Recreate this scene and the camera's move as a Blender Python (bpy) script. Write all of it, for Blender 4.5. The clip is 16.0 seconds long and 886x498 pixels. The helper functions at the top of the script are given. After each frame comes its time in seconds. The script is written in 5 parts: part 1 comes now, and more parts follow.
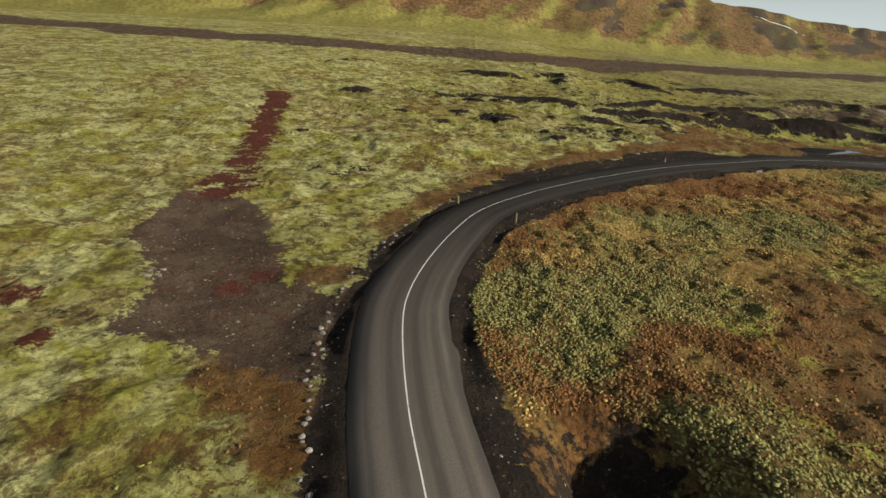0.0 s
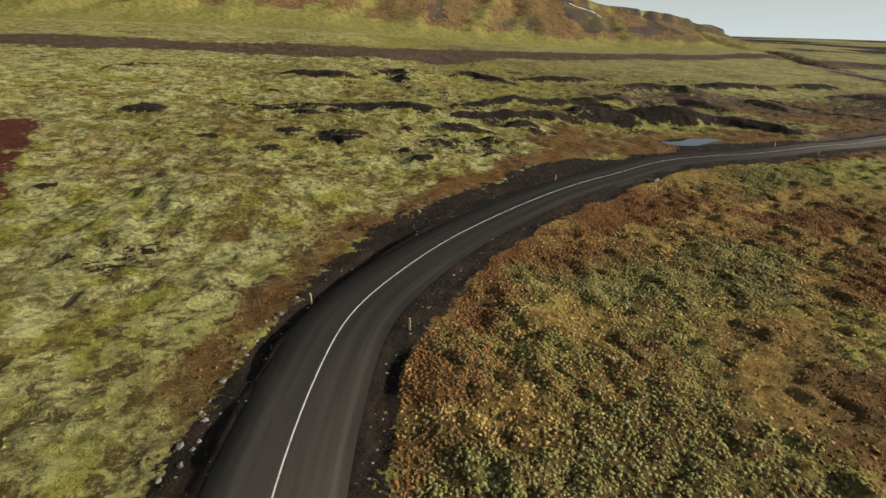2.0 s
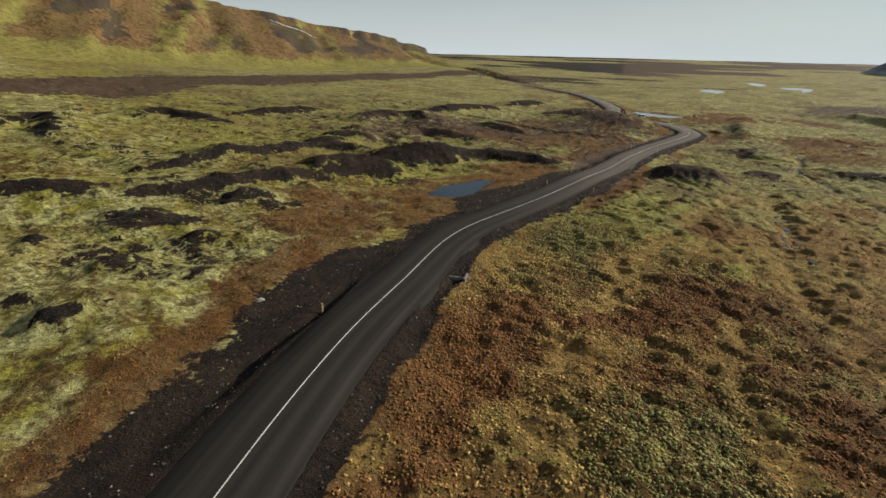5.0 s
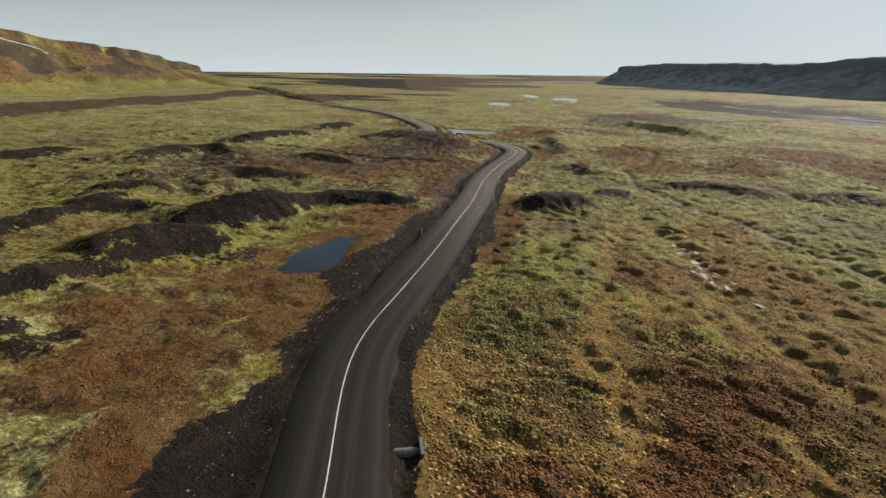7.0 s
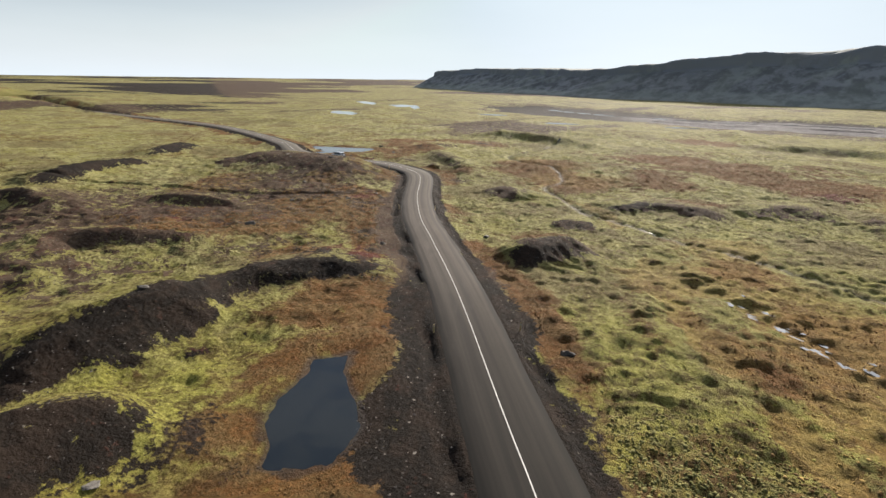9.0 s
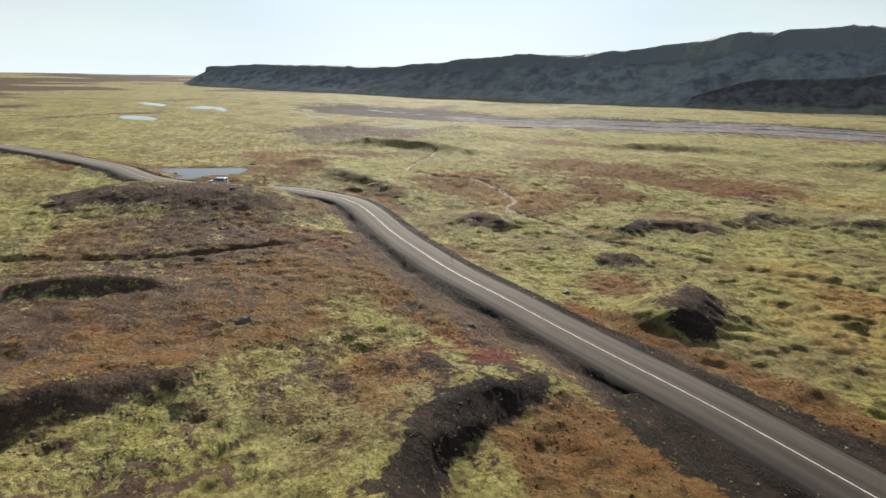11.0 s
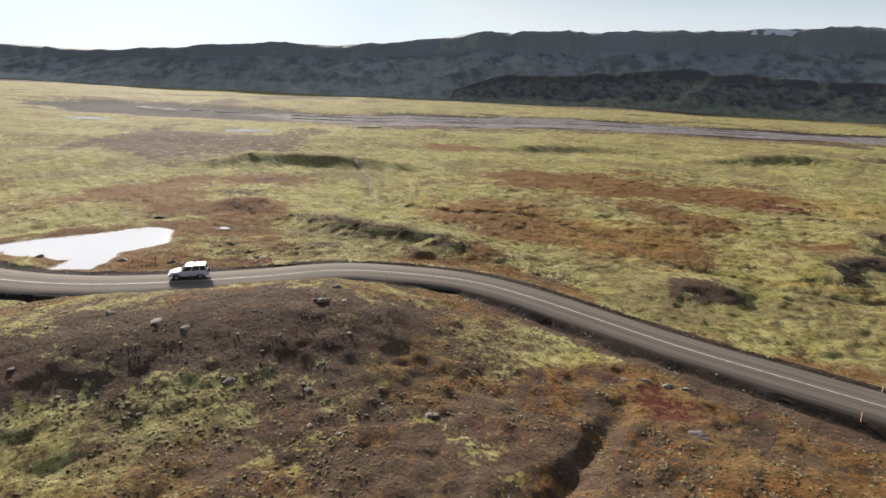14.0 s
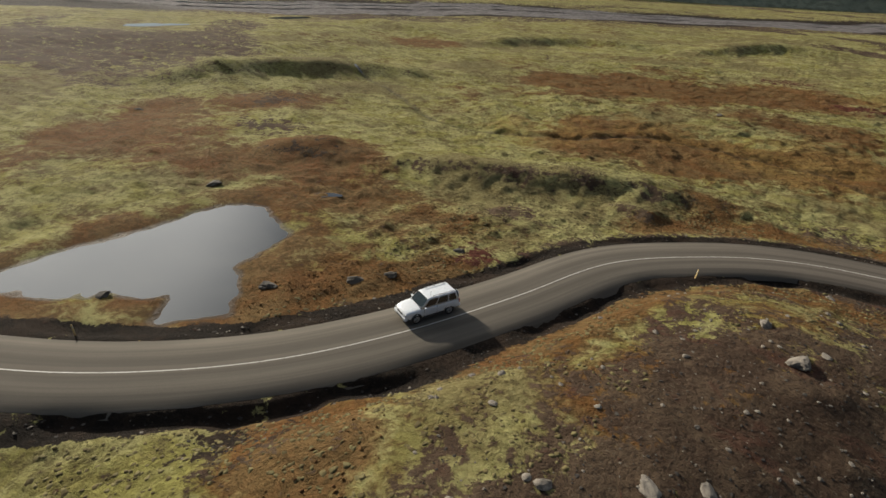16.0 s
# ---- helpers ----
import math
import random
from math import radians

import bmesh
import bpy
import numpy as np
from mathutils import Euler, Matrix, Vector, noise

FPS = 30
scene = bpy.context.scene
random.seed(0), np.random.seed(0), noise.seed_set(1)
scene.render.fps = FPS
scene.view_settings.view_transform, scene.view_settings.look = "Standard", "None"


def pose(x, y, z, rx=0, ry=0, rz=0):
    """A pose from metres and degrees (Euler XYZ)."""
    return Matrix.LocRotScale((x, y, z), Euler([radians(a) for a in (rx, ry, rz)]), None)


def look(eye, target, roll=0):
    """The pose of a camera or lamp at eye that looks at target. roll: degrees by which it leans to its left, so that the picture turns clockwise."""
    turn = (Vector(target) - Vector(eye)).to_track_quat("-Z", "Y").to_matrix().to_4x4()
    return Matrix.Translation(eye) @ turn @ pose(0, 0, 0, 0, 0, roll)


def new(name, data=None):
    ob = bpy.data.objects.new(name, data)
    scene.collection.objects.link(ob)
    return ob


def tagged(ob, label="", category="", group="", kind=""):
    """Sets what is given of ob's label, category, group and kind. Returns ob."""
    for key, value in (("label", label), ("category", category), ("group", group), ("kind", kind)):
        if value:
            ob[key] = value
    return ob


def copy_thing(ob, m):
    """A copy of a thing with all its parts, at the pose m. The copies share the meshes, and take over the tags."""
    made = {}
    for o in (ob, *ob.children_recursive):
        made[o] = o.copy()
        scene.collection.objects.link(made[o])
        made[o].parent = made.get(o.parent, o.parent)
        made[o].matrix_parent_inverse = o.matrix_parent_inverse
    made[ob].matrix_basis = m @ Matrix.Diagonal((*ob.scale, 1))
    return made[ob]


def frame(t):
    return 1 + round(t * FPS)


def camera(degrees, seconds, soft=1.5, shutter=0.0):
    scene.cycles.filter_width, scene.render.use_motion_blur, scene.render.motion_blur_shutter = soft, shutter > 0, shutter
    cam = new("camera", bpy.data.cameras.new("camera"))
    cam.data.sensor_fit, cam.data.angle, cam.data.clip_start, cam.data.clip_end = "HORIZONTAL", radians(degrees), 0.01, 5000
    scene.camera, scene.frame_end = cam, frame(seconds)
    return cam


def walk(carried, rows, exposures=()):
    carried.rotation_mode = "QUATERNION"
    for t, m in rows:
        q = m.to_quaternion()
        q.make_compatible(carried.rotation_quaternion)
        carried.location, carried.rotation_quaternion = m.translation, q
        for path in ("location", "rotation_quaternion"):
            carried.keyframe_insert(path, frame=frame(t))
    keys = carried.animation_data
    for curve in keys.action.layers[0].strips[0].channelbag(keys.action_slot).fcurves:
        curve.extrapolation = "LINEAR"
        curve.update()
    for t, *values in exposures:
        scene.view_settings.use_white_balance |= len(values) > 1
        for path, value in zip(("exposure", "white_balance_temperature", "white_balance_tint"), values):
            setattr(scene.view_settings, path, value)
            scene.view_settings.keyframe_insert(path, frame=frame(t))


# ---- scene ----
cam = camera(78.1, 16.0)
PATH = [
    (0, (0.345, -1.18, 19.048), (0.339, 0.677, 18.304), 3.1),
    (0.5, (-0.804, 6.486, 19.688), (-0.647, 8.321, 18.908), 2.7),
    (1, (-1.118, 13.38, 19.568), (-0.877, 15.2, 18.775), 2.4),
    (1.5, (-0.699, 19.493, 19.433), (-0.344, 21.304, 18.661), 1.9),
    (2, (0.643, 24.667, 19.481), (1.173, 26.442, 18.728), 1.6),
    (2.5, (3.024, 29.345, 19.406), (3.692, 31.087, 18.686), 1.0),
    (3, (5.948, 34.46, 19.625), (6.707, 36.172, 18.924), 1.3),
    (3.5, (8.317, 39.561, 19.806), (9.166, 41.235, 19.116), 1.2),
    (4, (10.431, 45.147, 19.914), (11.527, 46.674, 19.229), 1.0),
    (4.5, (13.093, 50.493, 20.289), (14.281, 51.957, 19.619), 1.1),
    (5, (15.5, 56.003, 20.749), (16.815, 57.349, 20.072), 1.3),
    (5.2, (16.534, 57.938, 20.761), (17.916, 59.224, 20.101), 0.8),
    (7.3, (30.14, 81.555, 21.774), (31.909, 82.255, 21.157), 0.9),
    (7.5, (32.075, 83.903, 22.086), (33.865, 84.548, 21.469), 1.1),
    (8, (37.228, 90.3, 22.363), (39.06, 90.822, 21.754), 1.2),
    (8.5, (42.176, 98.06, 22.755), (44.049, 98.422, 22.155), 1.0),
    (9, (47.117, 107.025, 23.201), (49.015, 107.216, 22.603), 0.6),
    (9.2, (49.17, 110.651, 23.39), (51.076, 110.781, 22.798), 0.4),
    (11.3, (82.655, 150.223, 24.668), (84.446, 149.562, 24.075), 1.2),
    (11.5, (86.916, 153.735, 24.741), (88.684, 153.007, 24.152), 1.2),
    (12, (98.318, 161.573, 25.039), (100.008, 160.689, 24.438), 1.5),
    (12.5, (110.731, 168.262, 25.2), (112.354, 167.257, 24.605), 1.7),
    (13, (123.663, 173.993, 25.229), (125.187, 172.843, 24.633), 2.0),
    (13.5, (137.252, 178.6, 24.986), (138.705, 177.363, 24.386), 2.3),
    (14, (150.991, 182.417, 24.611), (152.363, 181.092, 24.008), 2.5),
    (14.5, (164.748, 185.108, 24.159), (166.053, 183.734, 23.522), 2.7),
    (15, (178.436, 186.852, 23.44), (179.65, 185.422, 22.747), 3.1),
    (15.5, (191.413, 188.186, 22.686), (192.506, 186.708, 21.896), 3.2),
    (16, (203.07, 189.104, 22.146), (204.0, 187.599, 21.213), 3.4),
]

walk(cam, [(t, look(eye, target, roll)) for t, eye, target, roll in PATH],
     exposures=[(0.0, 0.57, 6500, 8), (2.5, 0.5, 6500, 9), (5.0, 0.44, 6450, 10), (7.5, 0.54, 6400, 11), (9.0, 0.95, 6300, 14), (11.5, 1.02, 6250, 11),
                (14.0, 1.06, 6350, 16), (15.0, 0.78, 6300, 10), (16.0, 0.36, 6600, 10)])

# ---- world, sun ----
SUN_AZ, SUN_EL = radians(107.0), radians(19.5)      # clockwise from +y, above the horizon
world = bpy.data.worlds.new("sky")
scene.world = world
world.use_nodes = True
wt = world.node_tree
wt.nodes.clear()


def wnode(kind, **values):
    n = wt.nodes.new(kind)
    for k, v in values.items():
        n.inputs[k].default_value = v
    return n


sky = wt.nodes.new("ShaderNodeTexSky")
sky.sky_type = "NISHITA"
sky.sun_disc = False
sky.sun_elevation, sky.sun_rotation = SUN_EL, SUN_AZ
sky.air_density, sky.dust_density, sky.ozone_density = 1.0, 0.6, 1.4
coord = wt.nodes.new("ShaderNodeTexCoord")
stretch = wnode("ShaderNodeMapping", Scale=(1.6, 1.6, 9.0))
cloud = wnode("ShaderNodeTexNoise", Scale=1.7, Detail=6.0, Roughness=0.55)
amount = wt.nodes.new("ShaderNodeMapRange")
for k, v in (("From Min", 0.38), ("From Max", 0.68), ("To Min", 0.05), ("To Max", 0.6)):
    amount.inputs[k].default_value = v
veil = wt.nodes.new("ShaderNodeMix")
veil.data_type = "RGBA"
veil.inputs["B"].default_value = (17, 17.5, 18, 1)
# the cloud is thicker over the southern fells
side_dot = wt.nodes.new("ShaderNodeVectorMath")
side_dot.operation = "DOT_PRODUCT"
side_dot.inputs[1].default_value = (0.2, -0.61, 0.77)
bankup = wt.nodes.new("ShaderNodeMapRange")
for k, v in (("From Min", 0.78), ("From Max", 0.95), ("To Min", 0.05), ("To Max", 2.3)):
    bankup.inputs[k].default_value = v
thick = wt.nodes.new("ShaderNodeMath")
thick.operation = "MULTIPLY"
thick.use_clamp = True
# pale haze low over the horizon
split = wt.nodes.new("ShaderNodeSeparateXYZ")
low = wt.nodes.new("ShaderNodeMapRange")
for k, v in (("From Min", 0.0), ("From Max", 0.22), ("To Min", 0.97), ("To Max", 0.0)):
    low.inputs[k].default_value = v
haze = wt.nodes.new("ShaderNodeMix")
haze.data_type = "RGBA"
haze.inputs["B"].default_value = (7.9, 8.75, 8.95, 1)
# the clear sky is dimmed and capped, to deepen shadows and stop white-out
thin = wt.nodes.new("ShaderNodeVectorMath")
thin.operation = "SCALE"
thin.inputs["Scale"].default_value = 0.65
even = wt.nodes.new("ShaderNodeVectorMath")
even.operation = "MINIMUM"
even.inputs[1].default_value = (5.4, 6.7, 7.1)
# the sky brightens round the sun
dot = wt.nodes.new("ShaderNodeVectorMath")
dot.operation = "DOT_PRODUCT"
dot.inputs[1].default_value = (math.sin(SUN_AZ) * math.cos(SUN_EL), math.cos(SUN_AZ) * math.cos(SUN_EL), math.sin(SUN_EL))
glow = wt.nodes.new("ShaderNodeMapRange")
glow.interpolation_type = "SMOOTHSTEP"
for k, v in (("From Min", 0.9), ("From Max", 0.98), ("To Min", 0.0), ("To Max", 1.0)):
    glow.inputs[k].default_value = v
core = wt.nodes.new("ShaderNodeMath")
core.operation = "MULTIPLY"
above = wt.nodes.new("ShaderNodeMapRange")
above.interpolation_type = "SMOOTHSTEP"
for k, v in (("From Min", 0.14), ("From Max", 0.3), ("To Min", 0.04), ("To Max", 1.0)):
    above.inputs[k].default_value = v
halo = wt.nodes.new("ShaderNodeMix")
halo.data_type = "RGBA"
halo.inputs["B"].default_value = (32, 32, 31, 1)
back = wnode("ShaderNodeBackground", Strength=0.055)
wout = wt.nodes.new("ShaderNodeOutputWorld")
for a, b in ((coord.outputs["Generated"], stretch.inputs["Vector"]), (stretch.outputs[0], cloud.inputs["Vector"]),
             (cloud.outputs["Fac"], amount.inputs["Value"]), (coord.outputs["Generated"], side_dot.inputs[0]), (side_dot.outputs["Value"], bankup.inputs["Value"]),
             (bankup.outputs[0], thick.inputs[1]), (amount.outputs[0], thick.inputs[0]), (thick.outputs[0], veil.inputs["Factor"]),
             (sky.outputs[0], thin.inputs[0]), (thin.outputs[0], even.inputs[0]), (even.outputs[0], haze.inputs["A"]),
             (coord.outputs["Generated"], split.inputs[0]), (split.outputs["Z"], low.inputs["Value"]), (low.outputs[0], haze.inputs["Factor"]),
             (coord.outputs["Generated"], dot.inputs[0]), (dot.outputs["Value"], glow.inputs["Value"]), (glow.outputs[0], core.inputs[0]), (split.outputs["Z"], above.inputs["Value"]), (above.outputs[0], core.inputs[1]), (core.outputs[0], halo.inputs["Factor"]),
             (haze.outputs["Result"], halo.inputs["A"]), (halo.outputs["Result"], veil.inputs["A"]), (veil.outputs["Result"], back.inputs["Color"]), (back.outputs[0], wout.inputs[0])):
    wt.links.new(a, b)
sun = new("sun", bpy.data.lights.new("sun", "SUN"))
sun.data.energy, sun.data.angle, sun.data.color = 5.0, radians(0.6), (1.0, 0.92, 0.78)
toward = Vector((math.sin(SUN_AZ) * math.cos(SUN_EL), math.cos(SUN_AZ) * math.cos(SUN_EL), math.sin(SUN_EL)))
sun.matrix_world = look(toward * 300, (0, 0, 0))


# ---- materials ----
class Mat:
    """A node material under construction."""

    def __init__(self, name, rough=0.8, metal=0.0, spec=0.3):
        self.m = bpy.data.materials.new(name)
        self.m.use_nodes = True
        self.t = self.m.node_tree
        self.b = self.t.nodes["Principled BSDF"]
        self.b.inputs["Roughness"].default_value = rough
        self.b.inputs["Metallic"].default_value = metal
        self.b.inputs["Specular IOR Level"].default_value = spec
        self.pos = None

    def put(self, socket, value):
        if isinstance(value, bpy.types.NodeSocket):
            self.t.links.new(value, socket)
        elif isinstance(value, tuple) and len(value) == 3 and socket.type == "RGBA":
            socket.default_value = (*value, 1)
        else:
            socket.default_value = value

    def where(self, scale=(1, 1, 1)):
        if self.pos is None:
            self.pos = self.t.nodes.new("ShaderNodeTexCoord").outputs["Object"]
        if scale == (1, 1, 1):
            return self.pos
        n = self.t.nodes.new("ShaderNodeMapping")
        n.inputs["Scale"].default_value = scale
        self.t.links.new(self.pos, n.inputs["Vector"])
        return n.outputs[0]

    def noise(self, scale, detail=3.0, rough=0.55, stretch=(1, 1, 1), warp=0.0, vec=None):
        n = self.t.nodes.new("ShaderNodeTexNoise")
        self.put(n.inputs["Vector"], vec if vec is not None else self.where(stretch))
        for k, v in (("Scale", scale), ("Detail", detail), ("Roughness", rough), ("Distortion", warp)):
            n.inputs[k].default_value = v
        return n.outputs["Fac"]

    def cells(self, scale, feature="F1", stretch=(1, 1, 1)):
        n = self.t.nodes.new("ShaderNodeTexVoronoi")
        n.feature = feature
        self.put(n.inputs["Vector"], self.where(stretch))
        n.inputs["Scale"].default_value = scale
        return n.outputs["Distance"]

    def span(self, value, a, b, c=0.0, d=1.0):
        n = self.t.nodes.new("ShaderNodeMapRange")
        n.interpolation_type = "SMOOTHSTEP"
        for k, v in (("Value", value), ("From Min", a), ("From Max", b), ("To Min", c), ("To Max", d)):
            self.put(n.inputs[k], v)
        return n.outputs[0]

    def math(self, op, a, b=0.0):
        n = self.t.nodes.new("ShaderNodeMath")
        n.operation = op
        self.put(n.inputs[0], a)
        self.put(n.inputs[1], b)
        return n.outputs[0]

    def mix(self, fac, a, b):
        n = self.t.nodes.new("ShaderNodeMix")
        n.data_type = "RGBA"
        self.put(n.inputs["Factor"], fac)
        self.put(n.inputs["A"], a)
        self.put(n.inputs["B"], b)
        return n.outputs["Result"]

    def attr(self, name):
        n = self.t.nodes.new("ShaderNodeAttribute")
        n.attribute_name = name
        s = self.t.nodes.new("ShaderNodeSeparateColor")
        self.t.links.new(n.outputs["Color"], s.inputs[0])
        return [*s.outputs[:3], n.outputs["Alpha"]]

    def chance(self):
        return self.t.nodes.new("ShaderNodeObjectInfo").outputs["Random"]

    def island(self):
        return self.t.nodes.new("ShaderNodeNewGeometry").outputs["Random Per Island"]

    def done(self, colour, rough=None, bump=None, strength=0.5, distance=0.1):
        self.put(self.b.inputs["Base Color"], colour)
        if rough is not None:
            self.put(self.b.inputs["Roughness"], rough)
        if bump is not None:
            n = self.t.nodes.new("ShaderNodeBump")
            n.inputs["Distance"].default_value = distance
            self.put(n.inputs["Strength"], strength)
            self.put(n.inputs["Height"], bump)
            self.t.links.new(n.outputs[0], self.b.inputs["Normal"])
        return self.m


MOSS, PALE, HEATH = (0.325, 0.31, 0.056), (0.53, 0.51, 0.215), (0.06, 0.042, 0.017)
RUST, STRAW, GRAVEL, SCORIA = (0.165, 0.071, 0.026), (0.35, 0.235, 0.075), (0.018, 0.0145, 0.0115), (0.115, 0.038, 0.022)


def ground_material():
    m = Mat("moss_heath_and_gravel", 0.95, spec=0.05)
    a = m.attr("cover")          # gravel, red scoria, rust grass
    b = m.attr("kind")           # pale moss and eastern haze, dark heather, wet
    c = m.attr("soil")           # brown mud, straw grass, heather carpet, eastern haze wash
    wide = m.noise(0.05, 4, 0.55)
    mid = m.noise(0.33, 5, 0.62, warp=0.6)
    fine = m.noise(1.6, 5, 0.7, warp=0.4)
    grain = m.noise(7.0, 4, 0.75)
    p1 = m.noise(0.2, 5, 0.6, warp=0.8)
    p2 = m.noise(0.26, 5, 0.6, warp=0.6, stretch=(0.8, 1.25, 1))
    p3 = m.noise(0.13, 5, 0.58, warp=0.9, stretch=(1.25, 0.8, 1))
    # moss field: green, pale, brown and tan in patches of every size
    veg = m.mix(m.span(wide, 0.38, 0.62), MOSS, (0.26, 0.23, 0.07))
    veg = m.mix(m.math("MULTIPLY", m.span(p1, 0.4, 0.58), m.math("ADD", m.math("MULTIPLY", b[0], 0.85), 0.1)), veg, PALE)
    veg = m.mix(m.math("MULTIPLY", m.span(p3, 0.5, 0.68, 0.0, 0.6), m.math("SUBTRACT", 1.0, m.math("MULTIPLY", c[3], 0.55))), veg, (0.31, 0.215, 0.07))
    veg = m.mix(m.span(m.math("ADD", p2, m.math("MULTIPLY", m.math("SUBTRACT", fine, 0.5), 0.6)), 0.5, 0.66, 0.0, 0.65), veg, (0.115, 0.08, 0.032))
    veg = m.mix(m.math("MULTIPLY", m.span(m.math("ADD", wide, m.math("MULTIPLY", m.math("SUBTRACT", mid, 0.5), 0.3)), 0.52, 0.6, 0.0, 0.75), c[3]), veg, (0.17, 0.12, 0.055))
    # haze and flare over the eastern plain, painted in as paler colour
    veg = m.mix(m.math("MULTIPLY", c[3], 0.5), veg, (0.25, 0.225, 0.105))
    # brown dead moss and crowberry in flecks
    fleck = m.math("ADD", m.noise(0.85, 6, 0.72, warp=0.5), m.math("MULTIPLY", m.math("SUBTRACT", mid, 0.5), 0.45))
    veg = m.mix(m.math("MULTIPLY", m.span(fleck, 0.525, 0.585), m.math("SUBTRACT", m.math("SUBTRACT", 0.85, m.math("MULTIPLY", c[3], 0.4)), m.span(b[0], 0.75, 1.0, 0.0, 0.3))), veg, (0.088, 0.06, 0.022))
    # heather carpet, and the rust and straw grass between
    heath = m.mix(m.span(p3, 0.38, 0.52), (0.165, 0.142, 0.045), (0.17, 0.095, 0.034))
    heath = m.mix(m.span(p2, 0.52, 0.66, 0.0, 0.6), heath, (0.22, 0.195, 0.08))
    break_up = m.math("ADD", m.math("MULTIPLY", m.math("SUBTRACT", mid, 0.5), 1.5), m.math("MULTIPLY", m.math("SUBTRACT", fine, 0.5), 0.8))
    veg = m.mix(m.span(m.math("ADD", c[2], break_up), 0.3, 0.65), veg, heath)
    veg = m.mix(m.span(m.math("ADD", a[2], break_up), 0.25, 0.75, 0.0, 0.92), veg, m.mix(m.span(p1, 0.4, 0.6), RUST, (0.178, 0.1, 0.042)))
    veg = m.mix(m.math("MULTIPLY", m.span(m.math("ADD", c[1], break_up), 0.32, 0.66, 0.0, 0.9), m.math("SUBTRACT", 1.0, m.math("MULTIPLY", c[3], 0.5))), veg, m.mix(m.span(p2, 0.4, 0.6), STRAW, (0.29, 0.17, 0.052)))
    veg = m.mix(m.math("MULTIPLY", m.span(m.math("ADD", fine, m.math("MULTIPLY", m.math("SUBTRACT", mid, 0.5), 0.6)), 0.46, 0.62), m.math("SUBTRACT", m.math("ADD", m.math("MULTIPLY", b[1], 0.45), 0.4), m.math("MULTIPLY", c[3], 0.06))), veg, HEATH)
    # gaps between clumps darkened: bare soil, plus the shade there painted in
    clump = m.cells(2.1)
    gap = m.span(m.math("ADD", clump, m.math("MULTIPLY", m.math("SUBTRACT", grain, 0.5), 0.5)), 0.36, 0.62)
    veg = m.mix(m.math("MULTIPLY", gap, m.math("SUBTRACT", m.math("ADD", m.math("MULTIPLY", b[1], 0.3), 0.2), m.math("MULTIPLY", c[3], 0.12))), veg, (0.06, 0.042, 0.016))
    veg = m.mix(m.span(grain, 0.5, 0.74, 0.0, 0.4), veg, (0.06, 0.045, 0.02))
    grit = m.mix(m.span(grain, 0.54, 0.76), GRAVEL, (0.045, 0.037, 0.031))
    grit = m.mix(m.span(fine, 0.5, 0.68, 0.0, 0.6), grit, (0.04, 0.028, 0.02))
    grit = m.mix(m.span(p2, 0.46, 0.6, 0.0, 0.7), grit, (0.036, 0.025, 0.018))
    mud = m.mix(m.span(p1, 0.42, 0.58), (0.07, 0.046, 0.031), (0.1, 0.069, 0.045))
    mud = m.mix(m.span(p2, 0.54, 0.64, 0.0, 0.6), mud, (0.09, 0.042, 0.029))
    mud = m.mix(m.span(grain, 0.5, 0.75, 0.0, 0.6), mud, (0.055, 0.04, 0.028))
    pebble = m.noise(3.4, 2, 0.8)
    mud = m.mix(m.span(pebble, 0.6, 0.7, 0.0, 0.7), mud, (0.135, 0.11, 0.08))
    mud = m.mix(m.span(pebble, 0.42, 0.34, 0.0, 0.7), mud, (0.035, 0.026, 0.02))
    grit = m.mix(m.span(m.math("ADD", c[0], break_up), 0.25, 0.75), grit, mud)
    edge = m.math("ADD", m.math("MULTIPLY", m.math("SUBTRACT", fine, 0.5), 1.6), m.math("MULTIPLY", m.math("SUBTRACT", mid, 0.5), 1.9))
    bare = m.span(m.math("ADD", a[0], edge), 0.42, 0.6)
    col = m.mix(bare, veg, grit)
    col = m.mix(m.span(m.math("ADD", a[1], edge), 0.4, 0.7), col, m.mix(m.span(fine, 0.35, 0.65), SCORIA, (0.075, 0.026, 0.02)))
    col = m.mix(m.span(b[2], 0.2, 0.9, 0.0, 0.65), col, (0.03, 0.02, 0.014))
    col = m.mix(m.span(m.math("ADD", a[3], m.math("MULTIPLY", m.math("SUBTRACT", mid, 0.5), 0.7)), 0.3, 0.7), col, m.mix(m.span(p1, 0.4, 0.6), (0.11, 0.1, 0.098), (0.2, 0.185, 0.18)))
    height = m.math("ADD", m.math("SUBTRACT", m.math("MULTIPLY", fine, 0.8), m.math("MULTIPLY", m.math("MULTIPLY", clump, b[1]), 0.6)), m.math("MULTIPLY", grain, 0.45))
    return m.done(col, m.span(b[2], 0.2, 1.0, 0.95, 0.5), height, m.math("SUBTRACT", m.span(bare, 0.0, 1.0, 1.0, 0.8), m.math("MULTIPLY", c[3], 0.15)), 0.7)


